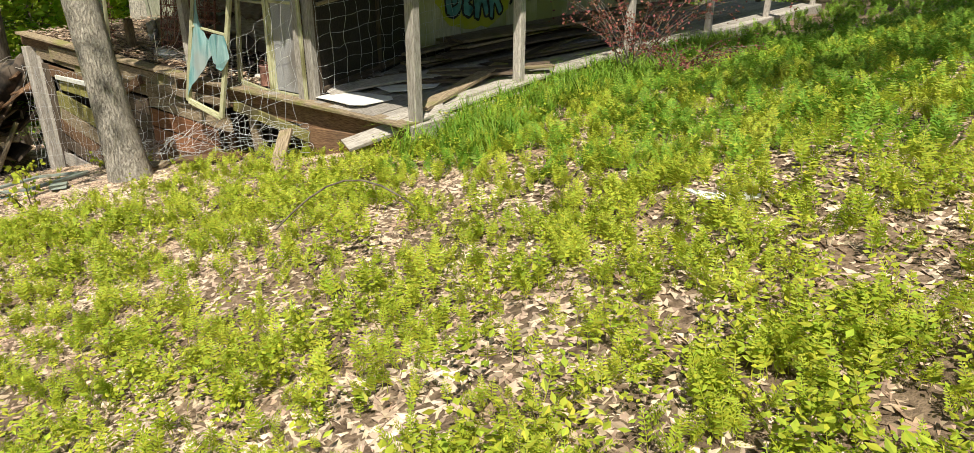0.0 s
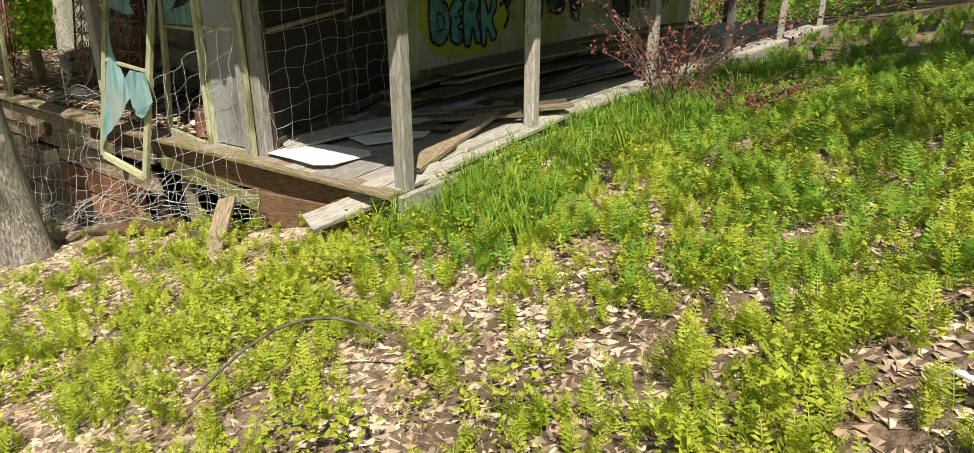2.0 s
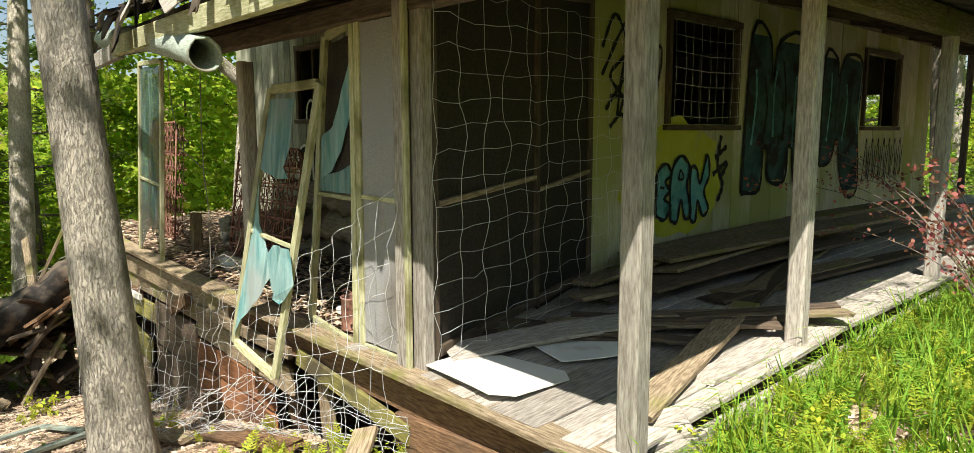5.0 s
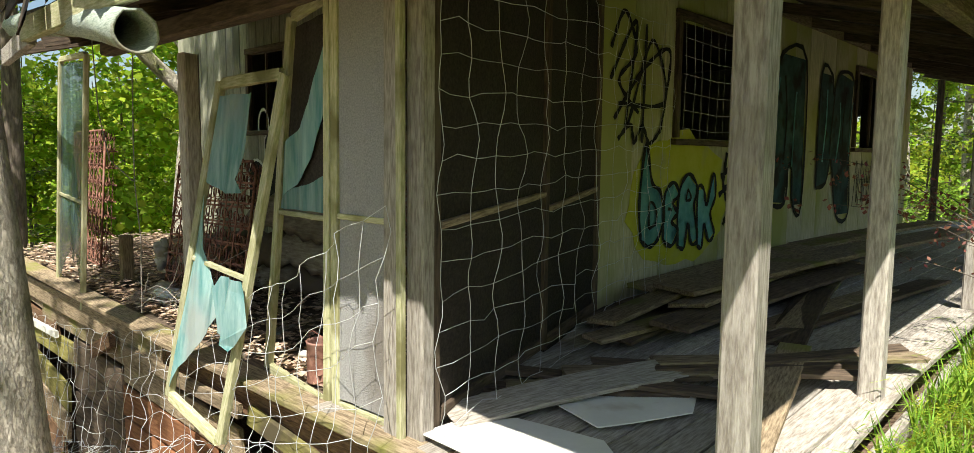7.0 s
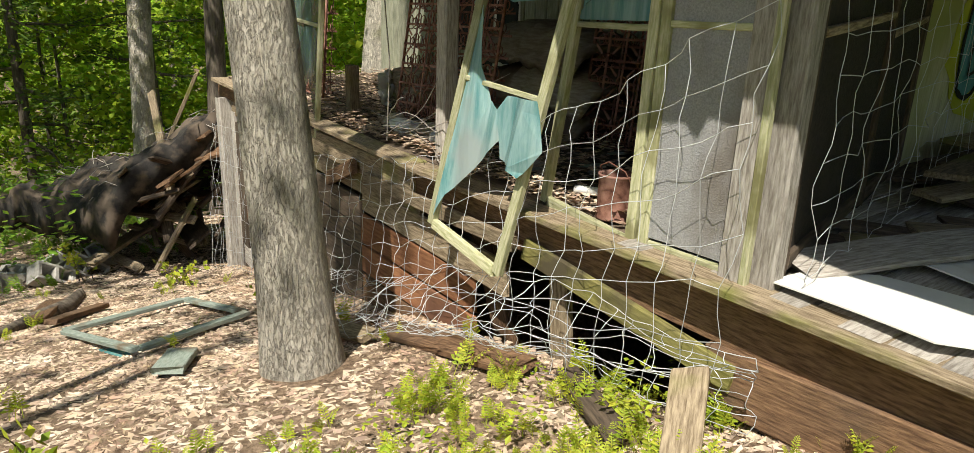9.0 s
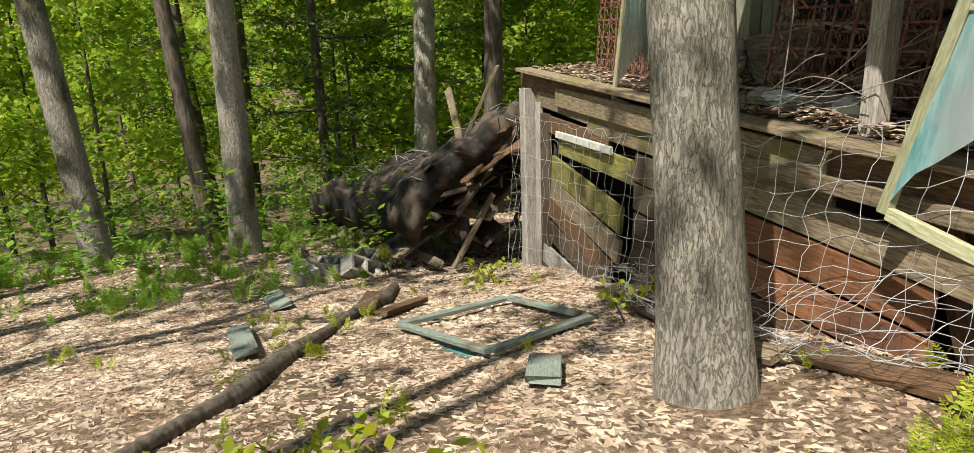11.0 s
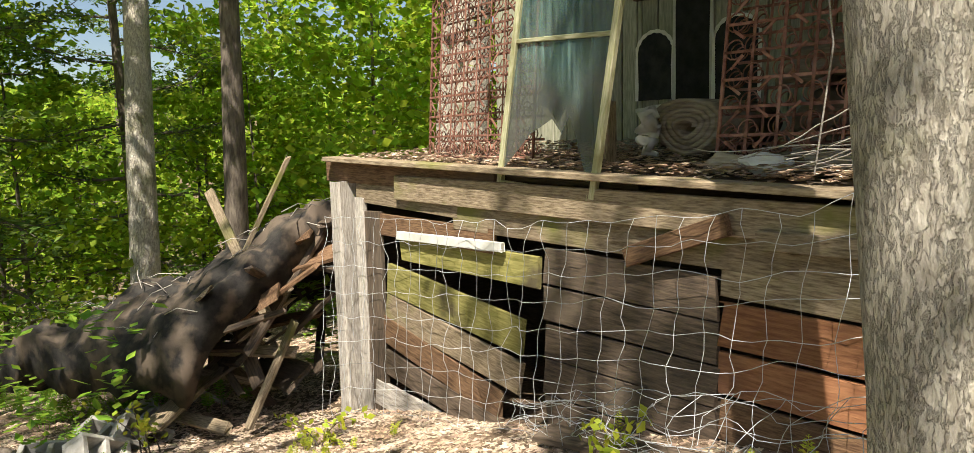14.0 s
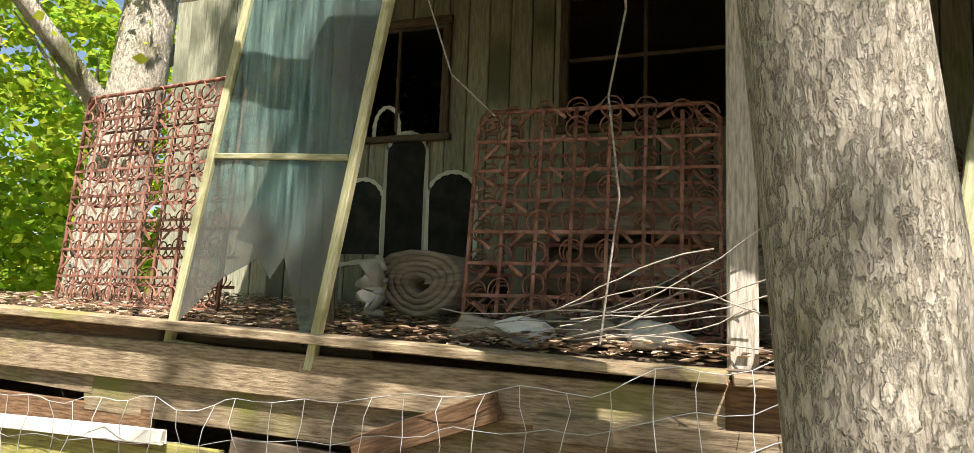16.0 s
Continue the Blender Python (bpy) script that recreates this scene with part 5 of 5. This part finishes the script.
can = thing("rusty_can", (-6.13, FY + 0.12, 0.19), "open rusty paint can with wire bail on porch edge", "can")
lathe("can_body", [(0.0, 0.005), (.082, 0.0), (.085, .006), (.082, .012), (.082, .19), (.086, .195), (.086, .203), (.077, .203), (.077, .19), (.078, .02), (0, .02)], (-6.13, FY + .12, .19), M_RUST, can)
tubes("bail", [[(-6.215, FY + .12, .36), (-6.2, FY + .08, .42), (-6.13, FY + .06, .45), (-6.05, FY + .08, .42), (-6.045, FY + .12, .36)]], .003, M_RUST, can)
tb = tagged(from_lists("white_tube", *tube_into([], [], [(-6.5, FY + .22, .23), (-6.3, FY + .3, .24)], .022, 12), M_PAPER, smooth=True), "white plastic tube lying on the porch boards", "tube")
for i in range(26):
    x0, y0 = rng.uniform(-7.1, -6.0), FY + rng.uniform(.15, 1.2)
    s = rng.uniform(.06, .16)
    a = rng.uniform(0, 3)
    loose((x0, y0, dz(y0) + .02), (x0 + s * math.cos(a), y0 + s * math.sin(a), dz(y0) + .03), rng.uniform(.03, .09), .012, (M_GREY, M_DARK, M_PAINT, M_BROWN)[i % 4], "small splintered scrap of wood on the porch", (rng.uniform(-.3, .3), rng.uniform(-.3, .3), 1), name="wood_scrap")
for i, (x0, y0) in enumerate(((-8.35, 4.42), (-8.1, 4.5), (-7.85, 4.45), (-8.6, 4.5), (-7.95, 4.7))):
    bm = bmesh.new()
    bmesh.ops.create_icosphere(bm, subdivisions=3, radius=.09)
    for q in bm.verts:
        q.co *= 1 + .5 * noise.noise(q.co * 14 + Vector((i * 3, 0, 0)))
        q.co = Vector((q.co.x * 1.4 + x0, q.co.y + y0, q.co.z * .6 + .27))
    me = bpy.data.meshes.new("rag")
    bm.to_mesh(me); bm.free()
    me.materials.append(M_CLOTH if i % 2 else M_PAPER)
    tagged(new("rag", me), "crumpled dirty rag among leaves on the porch", "rag")

# dead vine twigs over the porch edge
tw = thing("dead_vine", (-8.0, FY, 0.2), "bare grey vine trailing over the porch edge", "vine")
lines = []
for i in range(13):
    p = Vector((-8.4 + rng.uniform(-.5, .3), FY - .02 + rng.uniform(-.05, .3), .25 + rng.uniform(0, .1)))
    dv = Vector((1, rng.uniform(-.3, .1), rng.uniform(-.1, .35))).normalized()
    pts = [p]
    for k in range(9):
        dv = (dv + Vector((rng.uniform(-.15, .15), rng.uniform(-.15, .15), rng.uniform(-.22, .2)))).normalized()
        p = p + dv * rng.uniform(.06, .14)
        pts.append(p)
    lines.append(pts)
for pts in lines:
    tubes("twig", [pts], 0.0026, M_GREY, tw, sides=5)
tubes("hanging_stem", [[(-7.93, FY - .05, 2.1), (-7.95, FY - .06, 1.75), (-7.92, FY - .08, 1.4), (-7.98, FY - .06, 1.1), (-7.94, FY - .05, .75), (-8.0, FY - .04, .25)],
                       [(-8.75, FY - .03, 2.1), (-8.72, FY - .02, 1.6), (-8.6, FY + .0, 1.25), (-8.45, FY + .1, 1.1)]], .0042, M_GREY, tw, sides=5)

# ---- wire fence draped along the porch ----
def wire_net(name, P, nu, nv, r, label):
    t = thing(name, P(0.5, 0), label, "wire fence")
    lines = []
    for j in range(nv + 1):
        lines.append([P(i / (nu * 2), j / nv) for i in range(nu * 2 + 1)])
    for i in range(nu + 1):
        lines.append([P(i / nu, j / (nv * 2)) for j in range(nv * 2 + 1)])
    for pts in lines:
        tubes("wire", [pts], r, M_WIRE, t, sides=4)
    return t


def jit(s, k):
    return Vector((noise.noise(Vector((k * 1.3, 0, s))), noise.noise(Vector((k * 1.7, 5, s))), noise.noise(Vector((k * 1.1, 9, s)))))


def net_front(u, v):
    x = -11.75 + 6.45 * u
    top = float(np.interp(x, [-11.75, -9.5, -8, -7, -6, -5.3], [-0.15, -0.05, 0.12, .35, .75, 1.12]))
    bot = g1(x, FY - .2) + .05
    sag = .1 * math.sin(9 * u) * (1 - v)
    o = jit(v * 7 + 3, u * 26) * .045
    return Vector((x + .02 + o.x, FY - .17 - .12 * (1 - v) + o.y + sag * .5, bot + (top - bot) * v + o.z))


def net_side(u, v):
    o = jit(v * 9 + 20, u * 12) * .035
    p = Vector((CX + .1, FY - .02, 0)).lerp(Vector((WX + .12, SY + .55, 0)), u)
    return Vector((p.x + .1 + o.x, p.y + o.y, .25 + .1 * u + 1.8 * v + o.z))


def net_low(u, v):
    x = -9.4 + 4.25 * u
    o = jit(v * 5 + 40, u * 17) * (.05 + .06 * (1 - u))
    lift = float(np.interp(x, [-9.4, -7.8, -7, -6.2, -5.15], [.16, .2, .36, .48, .3]))
    return Vector((x + o.x, FY - .2 - .42 * math.sin(math.pi * v) * math.sin(math.pi * min(1, .15 + u * .9)) + o.y, g1(x, FY - .3) + .05 + lift * (1 - v) + .05 * math.sin(6 * u + 3 * v) + o.z))


wire_net("wire_fence", net_front, 46, 8, 0.0016, "sagging woven wire fence hung along the porch")
wire_net("wire_fence", net_side, 13, 14, 0.0015, "woven wire fence hung before the screen wall")
wire_net("wire_fence", net_low, 34, 9, 0.0017, "crumpled heap of woven wire at the porch foot")

# boards fallen at the foot of the porch
for a, b, w, mt2 in (((-7.3, 3.75), (-6.2, 3.85), .16, M_BROWN), ((-8.0, 3.5), (-7.3, 3.62), .12, M_TAN),
                     ((-6.0, 3.92), (-5.45, 3.66), .1, M_DARK), ((-9.2, 3.75), (-8.3, 3.7), .14, M_DARK)):
    loose((a[0], a[1], g1(*a) + .07), (b[0], b[1], g1(*b) + .06), w, .04, mt2, "rotting board fallen at the porch foot", (rng.uniform(-.2, .2), -.2, 1))
loose((-5.02, 3.42, g1(-5.02, 3.42) - .03), (-5.28, 3.78, -.05), .12, .03, M_TAN, "pale broken plank propped against the porch", (.2, -.6, 1))

# ---- collapsed roof and rubble west of the porch ----
heap = thing("collapsed_roof", (-12.9, 3.6, -1.8), "collapsed black tar-paper roof section strewn with twigs", "roof debris")
bm = bmesh.new()
bmesh.ops.create_grid(bm, x_segments=64, y_segments=56, size=.5)
for q in bm.verts:
    u, w = q.co.x + .5, q.co.y + .5
    base = Vector((-12.0 - 2.3 * u - .2 * w, 2.9 + 2.6 * w - .95 * u, 0))
    h = -1.75 + 1.6 * (1 - u) ** .7 * math.sin(math.pi * (.12 + .6 * w)) + .16 * noise.noise(base * 1.6) + .11 * noise.noise(base * 4) + .05 * noise.noise(base * 11) + .25 * u
    q.co = Vector((base.x, base.y, h + .1))
bmesh.ops.solidify(bm, geom=bm.faces[:], thickness=.38)
me = bpy.data.meshes.new("roofing")
bm.to_mesh(me); bm.free()
me.materials.append(M_TAR)
me.polygons.foreach_set("use_smooth", [True] * len(me.polygons))
attach(new("roofing", me), heap)
lines = []
for i in range(60):
    p = Vector((rng.uniform(-14, -12.1), rng.uniform(2.6, 4.6), 0))
    ub, wb = min(max((-12 - p.x) / 2.3, 0), 1), 0
    wb = min(max((p.y - 2.9 + .95 * ub) / 2.6, 0), 1)
    p.z = -1.75 + 1.6 * (1 - ub) ** .7 * math.sin(math.pi * (.12 + .6 * wb)) + .25 * noise.noise(Vector((p.x, p.y, 0)) * 1.6) + .25 * ub + .12
    dv = Vector((rng.uniform(-1, 1), rng.uniform(-1, 1), rng.uniform(-.1, .2))).normalized()
    lines.append([p, p + dv * .15 + Vector((0, 0, .03)), p + dv * .32 + Vector((.03, .02, -.02))])
for pts in lines:
    tubes("twig", [pts], .004, M_GREY, heap)
hp = thing("lumber_heap", (-12.3, 3.9, -1.6), "jumble of broken grey lumber sticking up", "lumber")
for a, b, w, mt2 in (((-12.0, 3.55, -.9), (-13.4, 3.7, .0), .09, M_TAN), ((-12.9, 3.4, -1.2), (-12.35, 4.0, .32), .06, M_TAN), ((-12.05, 3.4, -1.2), (-12.1, 4.3, -.1), .1, M_DARK),
                     ((-12.0, 3.9, -.35), (-12.9, 4.6, -.2), .14, M_BROWN), ((-12.0, 4.1, -.25), (-12.7, 4.9, -.05), .12, M_DARK), ((-12.7, 3.4, -.75), (-12.0, 4.2, -.45), .4, M_BROWN),
                     ((-11.9, 3.3, -1.75), (-12.0, 3.8, -1.0), .07, M_TAN), ((-12.9, 3.2, -1.3), (-11.95, 3.75, -1.25), .1, M_TAN), ((-13.4, 2.9, -1.35), (-12.2, 3.5, -1.2), .1, M_DARK),
                     ((-12.3, 2.7, -1.7), (-12.9, 3.8, -1.3), .22, M_TAN), ((-11.9, 3.15, -1.7), (-12.6, 3.0, -1.75), .1, M_TAN), ((-12.1, 3.5, -1.5), (-12.8, 3.6, -1.0), .12, M_DARK),
                     ((-12.0, 3.75, -.75), (-12.6, 3.9, -.95), .1, M_TAN), ((-12.0, 3.8, -1.5), (-13.0, 3.9, -1.6), .3, M_DARK)):
    board("board", a, b, w, .04, mt2, hp, (rng.uniform(-.4, .4), -.5, .7), ragged=.03)
r6 = random.Random(16)
for i in range(34):
    c = Vector((r6.uniform(-13.3, -11.95), r6.uniform(3.1, 4.3), r6.uniform(-1.7, -.55)))
    c.z = min(c.z, -.5 - .55 * (-11.9 - c.x))
    dv = Vector((r6.uniform(-1, 1), r6.uniform(-.6, .6), r6.uniform(-.45, .45))).normalized() * r6.uniform(.2, .55)
    board("board", c - dv, c + dv, r6.uniform(.04, .16), r6.uniform(.02, .05), (M_TAN, M_DARK, M_GREY, M_DARK, M_BROWN)[i % 5], hp, (r6.uniform(-.5, .5), -.5, .7), ragged=.04)


def concrete_block(x, y, turn, tilt):
    t = thing("concrete_block", (x, y, g1(x, y)), "grey hollow concrete block lying in the leaves", "block", "concrete blocks")
    m = Matrix.Translation((x, y, g1(x, y) + .08)) @ pose(0, 0, 0, tilt, tilt * .6, turn)
    for k, (lo, hi) in enumerate((((-.2, -.1, -.1), (.2, -.07, .1)), ((-.2, .07, -.1), (.2, .1, .1)), ((-.2, -.07, -.1), (-.165, .07, .1)), ((.165, -.07, -.1), (.2, .07, .1)), ((-.018, -.07, -.1), (.018, .07, .1)))):
        o = box("shell" if k < 2 else "web", lo, hi, M_CONCRETE)
        o.matrix_basis = m @ o.matrix_basis
        attach(o, t)


for x, y, tu, ti in ((-12.45, 1.75, 20, 5), (-12.6, 2.1, 70, 12), (-12.3, 2.35, 110, 50), (-12.75, 2.5, 30, 20), (-12.5, 2.7, 80, 60), (-12.9, 2.9, 10, 30)):
    concrete_block(x, y, tu, ti)

# window frame lying in the leaves
fr = thing("old_window_frame", (-9.2, 2.9, g1(-9.2, 2.9)), "flaking green window frame lying on dry leaves", "window frame")
cs = [(-9.25, 2.25), (-9.5, 3.1), (-8.55, 3.3), (-8.2, 2.55)]
cs3 = [Vector((x, y, g1(x, y) + .05)) for x, y in cs]
for i in range(4):
    board("rail", cs3[i], cs3[(i + 1) % 4].lerp(cs3[i], .03), .055, .03, M_PAINT, fr)
me = from_lists("pane", [tuple(c.lerp((cs3[0] + cs3[1] + cs3[2] + cs3[3]) / 4, .35) + Vector((.25, -.1, -.01))) for c in cs3] + [tuple(c.lerp((cs3[0] + cs3[1] + cs3[2] + cs3[3]) / 4, .35) + Vector((.25, -.1, -.016))) for c in cs3],
                [(0, 1, 2, 3), (7, 6, 5, 4), (0, 4, 5, 1), (1, 5, 6, 2), (2, 6, 7, 3), (3, 7, 4, 0)], M_TEAL, fr, "blue-green pane")
for a, b, w, mt2, lb in (((-10.8, 2.3), (-10.0, 2.1), .16, M_BROWN, "rotten grey timber in the leaves"), ((-11.0, 2.5), (-7.4, .85), .13, M_BARKDARK, "long rotting log half buried in leaves"),
                         ((-11.8, 1.4), (-10.9, 1.5), .18, M_PAINT, "flat grey-green board in the leaves"), ((-9.9, 1.2), (-9.0, 1.3), .15, M_PAINT, "flat grey-green board in the leaves"),
                         ((-10.2, 2.6), (-9.75, 2.2), .1, M_BROWN, "short rotten stick of wood"), ((-7.9, 2.75), (-7.55, 2.6), .16, M_PAINT, "flat grey-green board in the leaves"), ((-14, 1.7), (-12.3, 2.2), .14, M_BARKDARK, "mossy log among the leaves")):
    if mt2 is M_BARKDARK:
        n2 = 9
        pts = [(a[0] + (b[0] - a[0]) * i / n2, a[1] + (b[1] - a[1]) * i / n2 + .04 * math.sin(i * 2), g1(a[0] + (b[0] - a[0]) * i / n2, a[1] + (b[1] - a[1]) * i / n2) + .03) for i in range(n2 + 1)]
        tagged(from_lists("log", *tube_into([], [], pts, [w * .5 * (.75 + .25 * math.sin(i * 1.3)) for i in range(n2 + 1)], 10, .12), M_BARKDARK, smooth=True), lb, "log")
    else:
        loose((a[0], a[1], g1(*a) + .05), (b[0], b[1], g1(*b) + .05), w, .04, mt2, lb, (rng.uniform(-.2, .2), rng.uniform(-.2, .2), 1), name="fallen_board")

# ---- barberry bush by the porch ----
def shrub(name, x, y, n, h, spread, mat, leaf, label, seed, per=60, arch=.5):
    r = random.Random(seed)
    nr = np.random.default_rng(seed)
    z = g1(x, y)
    t = thing(name, (x, y, z), label, "shrub")
    pts_all = []
    for i in range(n):
        a = r.uniform(0, 6.283)
        p, dv = Vector((x + r.uniform(-.12, .12), y + r.uniform(-.12, .12), z)), Vector((math.cos(a) * spread * .5, math.sin(a) * spread * .5, 1)).normalized()
        ln, pts = h * r.uniform(.5, 1.15), []
        for k in range(10):
            pts.append(p)
            dv = (dv + Vector((math.cos(a) * .12 * spread, math.sin(a) * .12 * spread, -.13 * arch - .02 * k * arch)) + Vector((r.uniform(-.07, .07), r.uniform(-.07, .07), r.uniform(-.05, .05)))).normalized()
            p = p + dv * ln / 9
            if k > 1:
                pts_all.append(p)
        from_lists("stem", *tube_into([], [], pts, [.006 - .0005 * k for k in range(10)], 4), M_BARKDARK, t, smooth=True)
    c = np.array([tuple(q) for q in pts_all])
    m = n * per
    c = c[nr.integers(0, len(c), m)] + nr.normal(0, .028, (m, 3))
    ax = nr.normal(0, 1, (m, 3)); ax /= np.linalg.norm(ax, axis=1)[:, None]
    bx = np.cross(ax, nr.normal(0, 1, (m, 3))); bx /= np.linalg.norm(bx, axis=1)[:, None]
    s = leaf * nr.uniform(.6, 1.2, (m, 1))
    vv = np.stack([c - ax * s * .5, c + bx * s * .32, c + ax * s * .5, c - bx * s * .32], 1).reshape(-1, 3)
    attach(from_arrays("leaves", vv, np.arange(m * 4).reshape(-1, 4), mat), t)
    return t


shrub("barberry_bush", -3.35, 6.7, 30, 1.9, .75, M_BARB, .034, "red-leaved barberry bush with arching stems by the porch", 3, 55, .42)
shrub("barberry_bush", -2.75, 6.5, 26, 1.0, 1.0, M_BARB, .03, "low brownish barberry bush in the grass", 4, 42, .4)
for i, (x, y, h) in enumerate(((-6.55, 1.95, .5), (-7.0, 1.6, .38), (-12.0, 2.7, .6), (-10.9, 3.3, .4), (-8.6, 3.6, .3))):
    shrub("seedling", x, y, 4, h, .5, M_FERN, .06, "leafy green seedling growing in dry leaves", 20 + i, 22, .3)
# dead limb leaning at the far porch end
tagged(from_lists("dead_limb", *tube_into(*tube_into(*tube_into([], [], [(-3.9, 13.2, 2.9), (-3.3, 12.6, 2.3), (-2.8, 12.0, 1.5), (-2.55, 11.7, .9)], [.1, .085, .06, .03], 8, .08), [(-3.3, 12.6, 2.3), (-2.5, 12.5, 1.95), (-1.7, 12.3, 1.9)], [.06, .04, .012], 6),
        [(-3.0, 12.3, 1.85), (-2.3, 12.0, 1.6), (-1.5, 12.1, 1.55)], [.05, .03, .01], 6), M_BARKDARK, smooth=True), "dead broken limb hung on the roof edge", "branch")
# bent gutter at the broken eave
gu = thing("gutter_pipe", (-9.0, 3.8, 2.1), "crumpled grey roll of roofing hanging at the eave", "gutter")
gv2, gf2 = tube_into([], [], [(-8.9, FY - .45, 2.14), (-8.0, FY - .5, 2.06), (-7.3, FY - .55, 1.97), (-6.8, FY - .58, 1.89), (-6.36, FY - .62, 1.8)], [.075, .085, .085, .088, .095], 16, .07)
pipe = from_lists("pipe", gv2, gf2, M_PAINT, gu, smooth=True)
pipe.modifiers.new("wall", "SOLIDIFY").thickness = 0.012
lt = curved_sheet("plastic_scrap", [(-1.18, 3.0), (-1.05, 2.92), (-.86, 3.02), (-.8, 3.12), (-.9, 3.1), (-1.05, 3.02)], g1(-1, 3) + .06, M_PAPER, "scrap of white plastic lying among the ferns", "litter", .02)
tagged(from_lists("bent_cane", *tube_into([], [], [(-3.35 + .1 * i * .8, 2.25 + .07 * i, g1(-3.1, 2.4) + .05 + .3 * math.sin(math.pi * i / 9)) for i in range(10)], .006, 5), M_BARKDARK, smooth=True), "dark arching bramble cane among the ferns", "cane")
